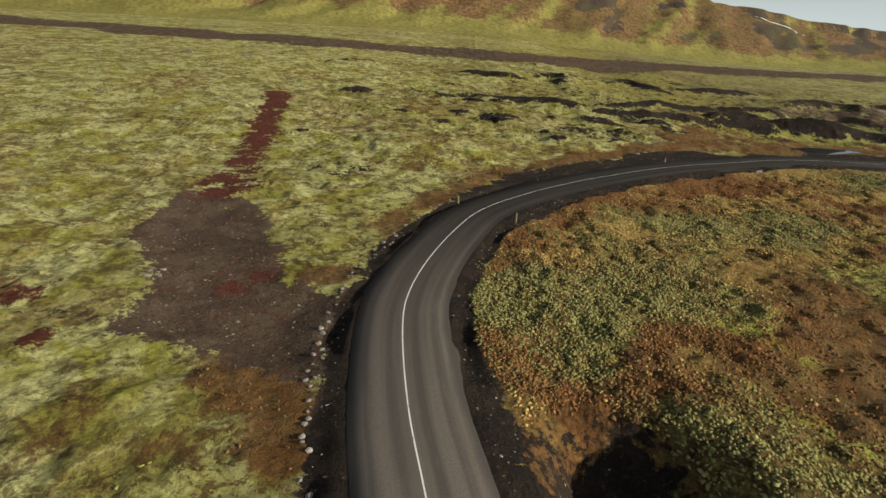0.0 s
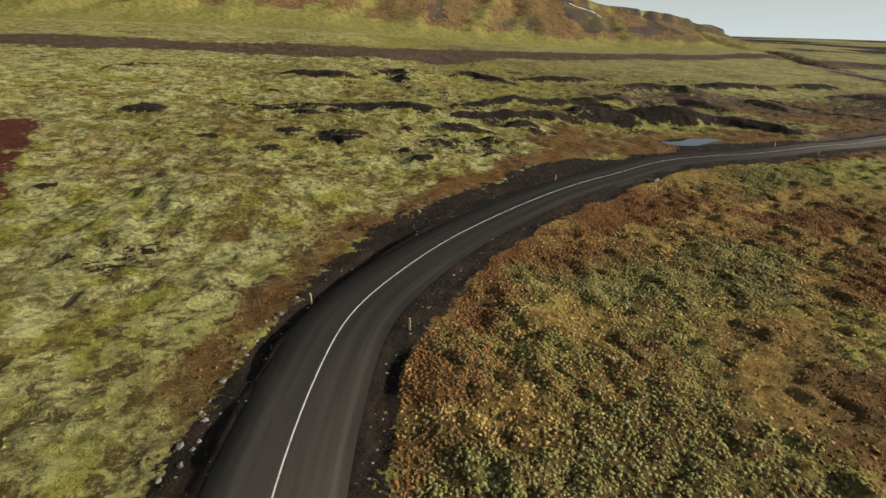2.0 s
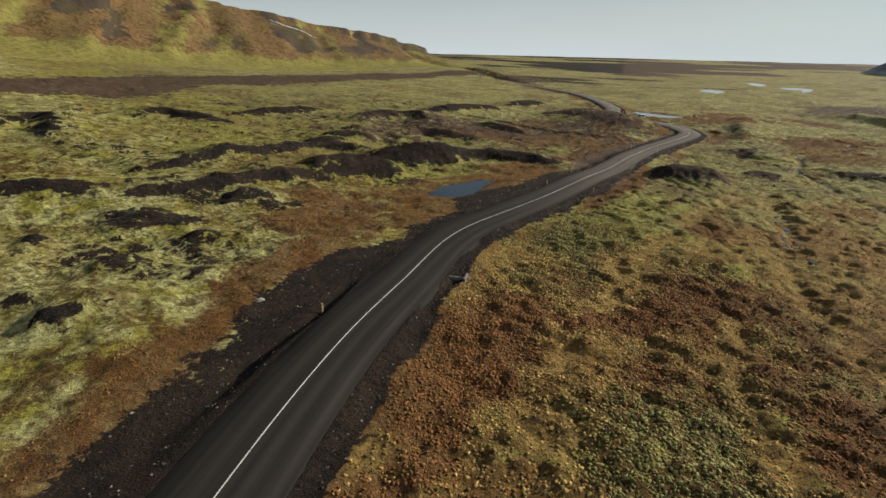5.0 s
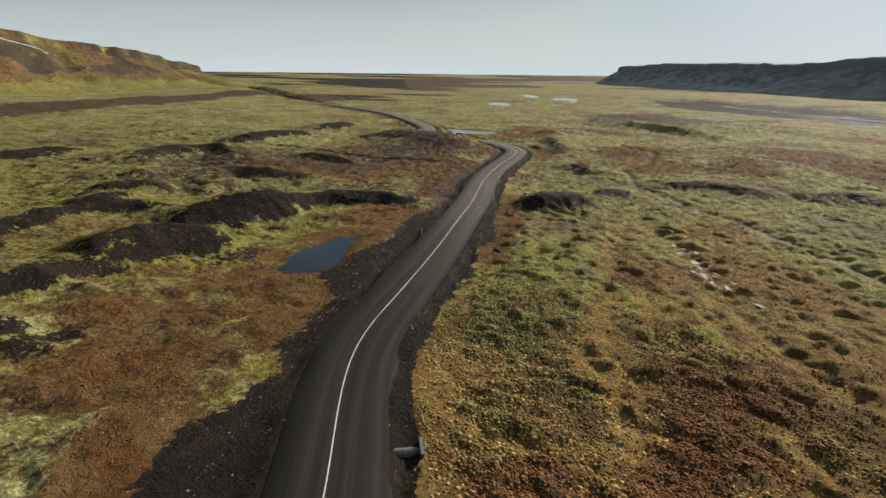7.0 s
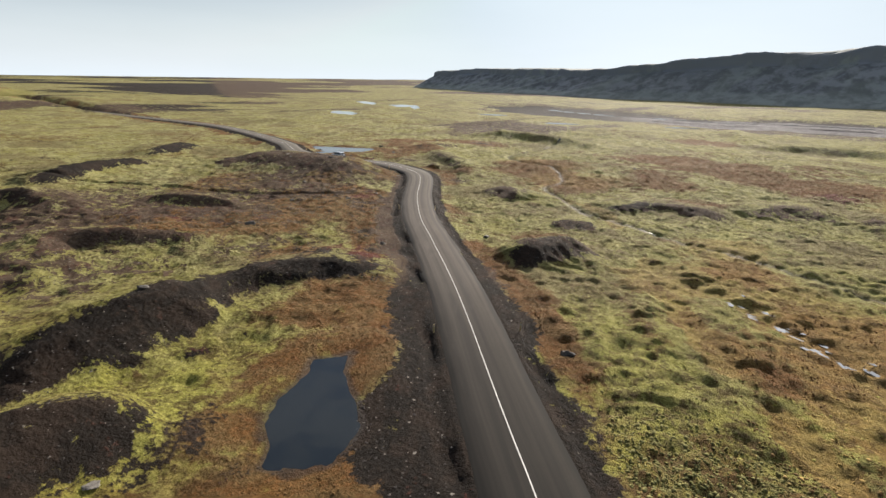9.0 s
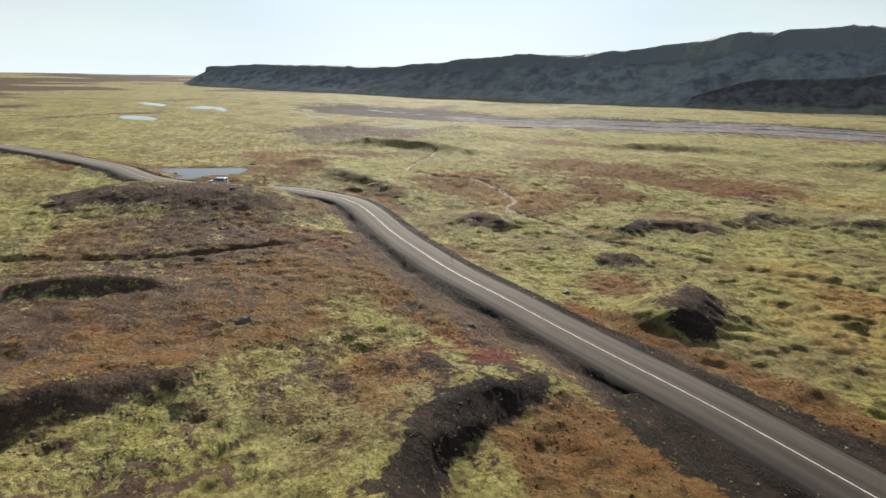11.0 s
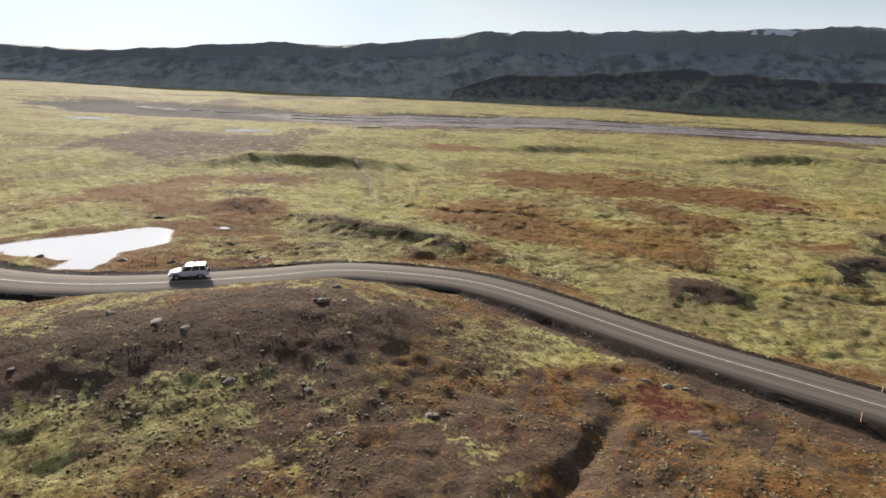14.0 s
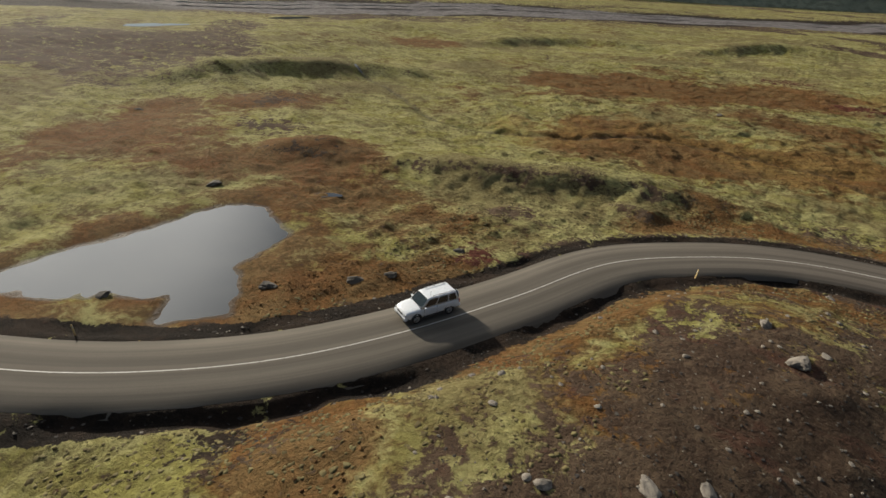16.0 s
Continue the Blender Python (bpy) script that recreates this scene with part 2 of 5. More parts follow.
def road_material():
    m = Mat("worn_road_surface", 0.92, spec=0.06)
    uv = m.t.nodes.new("ShaderNodeAttribute")
    uv.attribute_name = "lane"
    vec = uv.outputs["Vector"]
    mp = m.t.nodes.new("ShaderNodeMapping")
    mp.inputs["Scale"].default_value = (1.3, 0.02, 1)
    m.t.links.new(vec, mp.inputs["Vector"])
    streak = m.noise(1.0, 4, 0.6, vec=mp.outputs[0])
    mp2 = m.t.nodes.new("ShaderNodeMapping")
    mp2.inputs["Scale"].default_value = (0.6, 0.12, 1)
    m.t.links.new(vec, mp2.inputs["Vector"])
    blotch = m.noise(1.0, 4, 0.6, vec=mp2.outputs[0])
    grain = m.noise(14.0, 2, 0.7)
    sep = m.t.nodes.new("ShaderNodeSeparateXYZ")
    m.t.links.new(vec, sep.inputs[0])
    across = m.math("ABSOLUTE", sep.outputs[0])
    track = m.math("ADD", m.math("ABSOLUTE", m.math("SUBTRACT", m.math("ABSOLUTE", m.math("SUBTRACT", across, 1.6)), 0.75)), m.math("MULTIPLY", m.math("SUBTRACT", streak, 0.5), 0.8))
    col = m.mix(m.span(streak, 0.35, 0.65), (0.105, 0.088, 0.072), (0.14, 0.118, 0.097))
    col = m.mix(m.span(track, 0.05, 0.42, 0.55, 0.0), col, (0.066, 0.057, 0.049))
    col = m.mix(m.span(blotch, 0.5, 0.75, 0.0, 0.5), col, (0.16, 0.135, 0.112))
    col = m.mix(m.span(m.math("ADD", across, m.math("MULTIPLY", m.math("SUBTRACT", blotch, 0.5), 0.9)), 2.6, 3.2, 0.0, 0.8), col, (0.036, 0.033, 0.03))
    col = m.mix(m.span(grain, 0.4, 0.7, 0.0, 0.35), col, (0.03, 0.028, 0.026))
    # lighter last stretch: low-sun sheen and flare put into the road colour
    col = m.mix(m.span(sep.outputs[1], 300.0, 370.0, 0.0, 0.55), col, m.mix(m.span(streak, 0.35, 0.65), (0.135, 0.122, 0.1), (0.19, 0.172, 0.142)))
    # darker stretch in the middle of the run
    dark_stretch = m.math("MULTIPLY", m.span(sep.outputs[1], 70.0, 130.0), m.span(sep.outputs[1], 275.0, 200.0))
    col = m.mix(m.math("MULTIPLY", dark_stretch, 0.88), col, m.mix(m.span(streak, 0.35, 0.65), (0.012, 0.0112, 0.0098), (0.025, 0.0232, 0.0195)))
    return m.done(col, m.span(streak, 0.3, 0.7, 0.85, 0.98), grain, 0.4, 0.02)


def line_material():
    m = Mat("worn_white_paint", 0.7)
    worn = m.noise(3.0, 5, 0.7)
    return m.done(m.mix(m.span(worn, 0.52, 0.72), (0.62, 0.6, 0.55), (0.2, 0.18, 0.16)))


def water_material(name, tint):
    m = Mat(name, 0.04, spec=0.5)
    m.b.inputs["IOR"].default_value = 1.65
    ripple = m.noise(2.2, 3, 0.5)
    depth = m.noise(0.3, 3, 0.5)
    return m.done(m.mix(m.span(depth, 0.4, 0.65), tint, (tint[0] * 1.8, tint[1] * 1.6, tint[2] * 1.4)), m.span(ripple, 0.4, 0.7, 0.015, 0.04), ripple, 0.02, 0.02)


def rock_material(name="lichen_grey_basalt", shade=1.0):
    m = Mat(name, 0.9)
    big, small = m.noise(2.0, 4, 0.6), m.noise(9.0, 4, 0.65)
    col = m.mix(m.span(big, 0.35, 0.65), (0.115 * shade, 0.1 * shade, 0.085 * shade), (0.25 * shade, 0.22 * shade, 0.18 * shade))
    col = m.mix(m.span(m.chance(), 0.35, 1.0, 0.0, 0.5), col, (0.36 * shade, 0.32 * shade, 0.26 * shade))
    col = m.mix(m.span(small, 0.55, 0.72, 0.0, 0.7), col, (0.045, 0.042, 0.04))
    return m.done(col, None, small, 0.7, 0.08)


def stone_stuff_material():
    m = Mat("loose_gravel_stones", 0.92)
    small = m.noise(11.0, 3, 0.6)
    col = m.mix(m.span(m.island(), 0.55, 1.0), (0.04, 0.034, 0.029), (0.24, 0.21, 0.17))
    return m.done(m.mix(m.span(small, 0.5, 0.7, 0.0, 0.6), col, (0.05, 0.045, 0.042)))


def tuft_material(name, a, b, c, mixed=False):
    m = Mat(name, 0.95, spec=0.1)
    n = m.noise(4.0, 3, 0.6)
    col = m.mix(m.island(), a, b)
    if mixed:
        t = m.attr("tint")           # rust, straw and brown grass among the heather
        col = m.mix(m.span(m.math("ADD", t[2], m.math("MULTIPLY", m.math("SUBTRACT", m.island(), 0.5), 0.5)), 0.3, 0.7), col, (0.145, 0.083, 0.031))
        col = m.mix(m.span(m.math("ADD", t[0], m.math("MULTIPLY", m.math("SUBTRACT", m.island(), 0.5), 0.7)), 0.3, 0.7), col, m.mix(m.island(), (0.13, 0.053, 0.02), (0.225, 0.1, 0.034)))
        col = m.mix(m.span(m.math("ADD", t[1], m.math("MULTIPLY", m.math("SUBTRACT", m.island(), 0.5), 0.7)), 0.3, 0.7), col, m.mix(m.island(), (0.29, 0.19, 0.058), (0.42, 0.285, 0.092)))
    return m.done(m.mix(m.span(n, 0.45, 0.7, 0.0, 0.7), col, c))


def hill_material(name, green, brown, rock, relief=3.0, size=1.0):
    m = Mat(name, 0.95, spec=0.1)
    a = m.attr("cover")          # steepness of rock, talus streak, snow
    wide, mid, fine = m.noise(0.012 / size, 4, 0.6), m.noise(0.05 / size, 5, 0.62), m.noise(0.22 / size, 5, 0.65)
    col = m.mix(m.span(fine, 0.4, 0.65), green, tuple(v * 0.6 for v in green))
    col = m.mix(m.span(m.math("ADD", a[1], m.math("MULTIPLY", m.math("SUBTRACT", mid, 0.5), 1.1)), 0.4, 0.66), col, m.mix(m.span(fine, 0.4, 0.6), brown, tuple(v * 0.5 for v in brown)))
    col = m.mix(m.span(m.math("ADD", a[0], m.math("MULTIPLY", m.math("SUBTRACT", fine, 0.5), 1.1)), 0.5, 0.7), col, rock)
    col = m.mix(m.span(wide, 0.4, 0.65, 0.0, 0.35), col, tuple(v * 0.5 for v in green))
    return m.done(col, None, m.math("ADD", mid, m.math("MULTIPLY", fine, 0.3)), 0.6, relief)


def plain_material(name, colour, rough=0.5, metal=0.0, spread=0.15, scale=6.0):
    m = Mat(name, rough, metal, 0.5)
    n = m.noise(scale, 4, 0.6)
    return m.done(m.mix(m.span(n, 0.35, 0.7), colour, tuple(v * (1 - spread) for v in colour)), m.span(n, 0.3, 0.7, rough * 0.85, min(rough * 1.2, 1.0)))


GROUND, ROAD, PAINT = ground_material(), road_material(), line_material()
WATER, ROCK, STONES = water_material("still_dark_water", (0.012, 0.015, 0.016)), rock_material(), stone_stuff_material()

# ---- helpers for shapes ----


def lattice(ix, iy, seed):
    h = (ix * 374761393 + iy * 668265263 + seed * 1442695041) & 0xFFFFFFFF
    h = ((h ^ (h >> 13)) * 1274126177) & 0xFFFFFFFF
    return ((h ^ (h >> 16)) & 0xFFFF) / 65535.0


def field(x, y, size, seed, octaves=3):
    """Smooth noise from -1 to 1 over the plan, with lumps of about the given size."""
    total, gain = np.zeros(np.broadcast(x, y).shape), 1.0
    for k in range(octaves):
        u, v = x / size + 17.3 * k + 1000, y / size + 9.1 * k + 1000
        iu, iv = np.floor(u).astype(np.int64), np.floor(v).astype(np.int64)
        fu, fv = u - iu, v - iv
        fu, fv = fu * fu * (3 - 2 * fu), fv * fv * (3 - 2 * fv)
        s = seed * 31 + k
        a, b = lattice(iu, iv, s), lattice(iu + 1, iv, s)
        c, d = lattice(iu, iv + 1, s), lattice(iu + 1, iv + 1, s)
        total += gain * ((a + (b - a) * fu) * (1 - fv) + (c + (d - c) * fu) * fv - 0.5) * 2
        size, gain = size / 2, gain * 0.5
    return total


def smooth(a, b, v):
    t = np.clip((v - a) / (b - a), 0, 1)
    return t * t * (3 - 2 * t)


def spline(points, step):
    """A smooth line through the points, sampled at about the given step."""
    p = np.array(points, float)
    p = np.vstack([2 * p[0] - p[1], p, 2 * p[-1] - p[-2]])
    out = []
    for k in range(1, len(p) - 2):
        n = max(2, int(np.linalg.norm(p[k + 1] - p[k]) / step))
        t = np.arange(n)[:, None] / n
        out.append(0.5 * (2 * p[k] + (p[k + 1] - p[k - 1]) * t + (2 * p[k - 1] - 5 * p[k] + 4 * p[k + 1] - p[k + 2]) * t**2
                          + (3 * p[k] - p[k - 1] - 3 * p[k + 1] + p[k + 2]) * t**3))
    return np.vstack(out + [p[-2][None]])


class Plan:
    """A grid of the ground, fine where the way leads and coarser outwards, or any single points."""

    def __init__(self, gx, gy):
        self.gx, self.gy = gx, gy
        self.x, self.y = np.meshgrid(gx, gy)

    def block(self, x0, x1, y0, y1):
        a, b = np.searchsorted(self.gx, (x0, x1))
        c, d = np.searchsorted(self.gy, (y0, y1))
        return (slice(c, d), slice(a, b))

    def stroke(self, line, reach, extra=None):
        """Distance to a line, how far off its own direction to the right, and an extra value carried along it."""
        dist = np.full(self.x.shape, 1e6)
        side, val = np.zeros(self.x.shape), np.zeros(self.x.shape)
        for k in range(len(line) - 1):
            p, q = np.array(line[k][:2], float), np.array(line[k + 1][:2], float)
            w = self.block(min(p[0], q[0]) - reach, max(p[0], q[0]) + reach, min(p[1], q[1]) - reach, max(p[1], q[1]) + reach)
            x, y = self.x[w] - p[0], self.y[w] - p[1]
            if not x.size:
                continue
            d = q - p
            t = np.clip((x * d[0] + y * d[1]) / max(d @ d, 1e-9), 0, 1)
            r = np.hypot(x - t * d[0], y - t * d[1])
            near = r < dist[w]
            dist[w] = np.where(near, r, dist[w])
            side[w] = np.where(near, (x * d[1] - y * d[0]) / max(math.hypot(*d), 1e-9), side[w])
            if extra is not None:
                val[w] = np.where(near, extra[k] + (extra[k + 1] - extra[k]) * t, val[w])
        return dist, side, val

    def area(self, outline, reach):
        """Distance to an outline, negative inside it."""
        loop = [*outline, outline[0]]
        dist = self.stroke(loop, reach)[0]
        inside = np.zeros(self.x.shape, bool)
        for (x0, y0), (x1, y1) in zip(loop, loop[1:]):
            if y0 != y1:
                cross = ((y0 > self.y) != (y1 > self.y)) & (self.x < (x1 - x0) * (self.y - y0) / (y1 - y0) + x0)
                inside ^= cross
        return np.where(inside, -dist, dist)


def mesh_object(name, verts, faces, material, parent=None, smooth_shade=True):
    me = bpy.data.meshes.new(name)
    verts, faces = np.asarray(verts, np.float32), np.asarray(faces, np.int32)
    n, k = faces.shape
    me.vertices.add(len(verts))
    me.vertices.foreach_set("co", verts.ravel())
    me.loops.add(n * k)
    me.loops.foreach_set("vertex_index", faces.ravel())
    me.polygons.add(n)
    me.polygons.foreach_set("loop_start", np.arange(0, n * k, k, dtype=np.int32))
    me.polygons.foreach_set("use_smooth", np.full(n, smooth_shade))
    me.update(calc_edges=True)
    me.materials.append(material)
    ob = new(name, me)
    ob.parent = parent
    return ob


def grid_faces(rows, cols):
    i = np.arange(rows * cols).reshape(rows, cols)
    return np.stack([i[:-1, :-1], i[:-1, 1:], i[1:, 1:], i[1:, :-1]], -1).reshape(-1, 4)


def paint_mask(ob, name, *channels):
    data = np.ones((len(ob.data.vertices), 4), np.float32)
    for k, c in enumerate(channels):
        data[:, k] = np.clip(np.ravel(c), 0, 1)
    ob.data.attributes.new(name, "FLOAT_COLOR", "POINT").data.foreach_set("color", data.ravel())


# ---- the lie of the land ----
ROAD_LINE = [(6, -60), (4, -10), (2.2, 5), (0.5, 15.5), (-1.2, 23.7), (-2.3, 32.3), (-2.3, 38), (-1.0, 45.3), (1.4, 53.6), (4.3, 60.6),
             (8.8, 66.7), (16, 74), (25, 80.7), (35.6, 87.5), (46.3, 93.3), (60.8, 100.9), (76.5, 104.5), (98.5, 109.2), (118, 113.7),
             (132, 117.4), (148, 121.6), (168, 125.2), (189.6, 127.6), (199.8, 130.2), (207.6, 135.5), (213.7, 142.6), (218, 153.4), (222.4, 163.1),
             (228, 171.4), (236, 178.7), (246, 184.7), (259, 192.5), (295, 222), (333, 262), (385, 345), (436, 425), (520, 560), (640, 800)]
# height of the road, and how far the gravel reaches to its left and right, by metres along x and y
ROAD_Z = [(-5, 20, -0.45), (5, 61, -0.55), (38, 91, 0.0), (61, 101, -0.4), (98, 108, -1.2), (132, 117, -2.0), (155, 122, -2.4), (175, 126, -2.65),
          (205, 133, -2.5), (216, 147, -2.2), (223, 163, -2.0), (250, 187, -2.0), (300, 226, -2.3), (440, 430, -2.0)]
GRAVEL_L = [(0, 20, 5.5), (-2, 31, 5.8), (3, 58, 5.3), (7, 64, 6.3), (16, 74, 9.3), (29, 83, 9.0), (42, 91, 12), (50, 96, 10.5), (58, 99, 6.5), (70, 103, 6.0),
            (81, 105, 11.5), (104, 110, 8.0), (115, 113, 6.8), (126, 116, 8.5), (138, 119, 8.5), (152, 122, 8.5), (187, 127, 7.0), (206, 134, 5.0), (220, 157, 4.8), (236, 178, 4.5)]
GRAVEL_R = [(2, 14, 6.8), (1, 22, 6.6), (-2, 35, 5.2), (0, 50, 4.3), (8, 65, 5.2), (25, 80, 5.1), (57, 99, 4.3), (70, 103, 5.2), (84, 106, 5.8), (104, 111, 6.2), (127, 116, 4.6),
            (159, 123, 4.4), (206, 134, 6.6), (214, 142, 6.8), (221, 160, 5.4), (237, 179, 5.6)]


def along(table, pts):
    t = np.array(table)
    d = np.hypot(pts[:, None, 0] - t[None, :, 0], pts[:, None, 1] - t[None, :, 1]) + 1e-3
    w = d**-2.5
    return (w * t[None, :, 2]).sum(1) / w.sum(1)


CENTRE = spline(ROAD_LINE, 1.5)
CENTRE_Z = along(ROAD_Z, CENTRE)
for _ in range(12):
    CENTRE_Z[1:-1] = (CENTRE_Z[:-2] + 2 * CENTRE_Z[1:-1] + CENTRE_Z[2:]) / 4

# gravelly rises: height, half width of the steep shaded face and of the back, crest
RISES_NEAR = [
    (3.0, 3.4, 6.0, [(80, 147), (87, 144), (94.5, 141.5), (101, 141)]), (2.2, 2.8, 6.0, [(94, 142), (106, 138), (114, 132), (116, 123)]),
    (1.7, 2.3, 6.0, [(32, 134), (42, 134), (52, 135), (60, 135), (68, 136.5)]), (3.7, 5.4, 5.0, [(62, 138), (69, 137), (75, 135.5), (80, 132)]),
    (3.3, 5.0, 5.0, [(122, 106), (126, 100), (131, 93)]), (1.9, 4.6, 6.5, [(172, 102), (180, 104), (180, 111)]),
    (2.1, 3.6, 7.5, [(208, 116), (216, 119), (222, 121), (231, 125), (240, 128), (251, 131)]), (1.3, 2.6, 4.0, [(212, 128), (219, 126)]),
    (1.5, 3.6, 5.0, [(256, 132), (266, 140)]), (1.1, 3.4, 5.0, [(151, 97), (151, 88)]),
    (1.3, 2.6, 4.0, [(4, 140), (12, 142), (19, 140), (34, 136)]), (1.7, 2.6, 3.4, [(150, 178), (151, 172), (152, 166), (152, 159)])]
RISES_MID = [
    (1.5, 2.6, 6.0, [(38, 149), (57, 156), (80, 163), (94, 166)]), (2.1, 3.6, 6.0, [(108, 165), (118, 171), (125, 152)]),
    (1.8, 3.4, 5.0, [(90, 177), (101, 167)]), (1.8, 3.4, 5.0, [(78, 165), (85, 161), (89, 153)]), (2.3, 4.0, 7.0, [(115, 198), (130, 206), (143, 201), (137, 185)]),
    (2.6, 4.5, 8.0, [(153, 209), (173, 213), (200, 211)]), (2.3, 4.5, 8.0, [(210, 219), (244, 222)]), (2.2, 4.5, 8.0, [(57, 216), (69, 222), (81, 204)]),
    (2.2, 4.5, 8.0, [(84, 221), (103, 224), (123, 226)]), (1.9, 4.0, 7.0, [(2, 203), (9, 198), (23, 192)]), (1.9, 4.0, 7.0, [(25, 194), (38, 204), (36, 178)]),
    (2.0, 4.0, 7.0, [(-44, 190), (-24, 205)])]
RISES_FAR = [
    (2.9, 5.5, 11.0, [(325, 123), (318, 103), (307, 88), (299, 76), (288, 62)]), (2.5, 6.0, 12.0, [(394, -27), (362, -22), (333, -14)]),
    (2.8, 6.0, 12.0, [(318, -10), (303, -50), (262, -70)]), (3.4, 6.5, 13.0, [(247, -66), (218, -106), (182, -112)]),
    (1.5, 4.2, 9.0, [(166, 84), (168, 74), (166, 66), (160, 59)]), (1.7, 4.6, 9.0, [(163, 56), (169, 47), (167, 42), (159, 39)]), (1.7, 5.0, 10.0, [(161, 36), (158, 26), (160, 14)])]
# small bare gravel humps in the moss
HUMPS = [(7, 133, 4.2), (12, 115.5, 3.6), (22, 121, 2.6), (31.5, 123, 4.4), (38, 114.5, 3.4), (26, 112, 2.9), (12, 112.3, 2.2), (-21, 137, 4.5), (1, 140, 5),
         (-27, 96, 2.4), (47.5, 126.5, 3.0), (-2, 109, 2.4), (20, 104, 1.6), (33, 106.5, 1.8), (-12, 117, 2.6), (2, 122, 2.4)]
KNOLL = [(199, 153), (205, 164), (209, 176)]
DITCH = [(164, 222), (166, 192), (165.3, 172), (166, 163), (167.3, 153), (170, 141)]
POND_A = [(76, 121.6), (81, 123.5), (84, 123.3), (88.5, 122.5), (90.3, 122.8), (91.8, 120), (87.4, 119.9), (84.4, 117.9), (81.1, 117), (77.2, 117.5), (75.9, 119.2)]
POND_B = [(254, 178.3), (253.7, 176.1), (253.5, 171.9), (252.7, 166.3), (252.3, 161.9), (251.2, 156), (248.2, 153.7), (245.2, 155.5), (241.8, 156.6), (240.7, 161.7),
          (240.2, 163.9), (236.8, 166.5), (235.1, 168.4), (236.6, 170.3), (237.8, 171.8), (239.6, 169.6), (240.9, 168.8), (242, 171), (244.2, 172), (247.4, 174.7), (251.7, 177.2)]
LEVEL_A, LEVEL_B = -1.5, -2.6
BARE = [(-29.5, 48.6), (-30, 60.8), (-23.3, 59.1), (-17, 49.5), (-13, 39.8), (-7.8, 37.6), (-6.5, 31), (-6.5, 24), (-11.4, 27.3), (-17.6, 29.8),
        (-21.1, 30.7), (-22.4, 34.5), (-23.2, 39.3)]
RED_PATH = [(-27.5, 62), (-29, 68), (-30, 78), (-33, 96), (-37, 116), (-40, 128)]
STREAM = [(300, 80), (280, 89), (257, 103), (234, 99), (222, 90), (199, 89.5), (190, 95), (178, 92), (164, 89), (157, 83.5), (146, 78), (127, 65), (112, 56), (92, 44)]
PLAIN_RUST = [(165, 136, 8), (158, 146, 7), (172, 142, 5), (150, 133, 6), (136, 166, 7), (128, 160, 7), (145, 161, 6), (121, 136, 6), (239, 29, 22), (208, 18, 15), (290, 113, 12), (254, 136, 8), (289, 148, 9), (328, 10, 18), (198, 64, 12), (209, 118, 5), (215, 100, 9), (228, 92, 10), (300, 135, 10), (136, 97, 6), (142, 101, 5)]
POND_RUST = [(56, 127, 4.5), (57, 121, 4), (52, 112, 3.6), (45, 106, 4), (70, 112, 3), (72, 116.5, 3), (48, 117, 4), (79, 125.5, 3), (88, 127, 4), (98, 126, 5), (107, 125, 4), (40, 100, 2.4), (34, 98, 2), (22, 86, 2.4), (13, 80, 2)]
TRACKS = [[(60, 79), (66, 79.5), (72, 83), (82, 84.5), (97, 86), (118, 86), (128, 84)], [(99, 78), (95, 76), (82, 69), (75, 64), (66, 59)], [(30, 47), (38, 52), (46, 58), (56, 66), (66, 70)], [(204, 89), (199, 91), (193, 95), (186, 98), (178, 93), (167, 87), (160, 84), (150, 84)]]
BOG = [(124, 84), (111, 78), (106, 76), (100, 73.6), (89, 71), (74, 64)]
# rust-red grass, straw grass, grey-green heather and bare dirt in single places: middle and size
# the last four straw spots stand in for backlit glow and haze
STRAW_SPOTS = [(50, 92, 4.5), (62, 91, 6), (50, 75, 3.2), (41, 71, 2.8), (35, 55, 4.5), (41, 51, 3.5), (95, 76, 3.5), (82, 69, 3), (75, 64, 3.5), (116, 86, 5), (97, 86, 3.5),
               (72, 83, 3.4), (66, 79, 3.4), (30, 47, 3), (18, 31, 1.6), (27, 44, 2.6), (22, 57, 3), (30, 77, 2.6), (137, 69, 8), (179, 6, 13), (12, 48, 2), (222, 82, 12), (202, 92, 9), (196, 80, 10), (240, 98, 9), (106, 71, 10), (121, 77, 10), (90, 61, 10), (86, 78, 6)]
HEATH_SPOTS = [(45, 68, 5), (57, 61, 5.5), (41, 55, 5), (32, 58, 6), (31, 63, 4), (22, 67, 4), (82, 96, 6), (89, 86, 4), (74, 89, 6.5), (64, 94, 4.5), (10, 34, 5), (14, 38, 5), (18, 43, 5), (24, 40, 4)]
FIELD_RUST = [(42, 83, 5), (45, 78, 5), (27, 70, 6), (35, 71, 5), (58, 58, 5), (50, 56, 4.5), (39, 53, 4), (79, 61, 8), (17, 34, 2.2), (15, 29, 2.4), (10, 26, 1.8), (98, 66, 7), (62, 86, 4), (124, 73, 7),
              (60, 74, 5), (59, 77, 4), (36, 44, 4), (30, 38, 3), (24, 27, 4), (31, 27, 5), (22, 32.5, 2.6), (31, 33, 4), (38, 36, 5), (-13, 28, 2.4), (-10, 25, 2.4), (-7.5, 21, 2.2), (-9, 41, 2), (-34, 36, 3), (166, 133, 5), (161, 140, 6), (173, 145, 4), (150, 129, 4)]
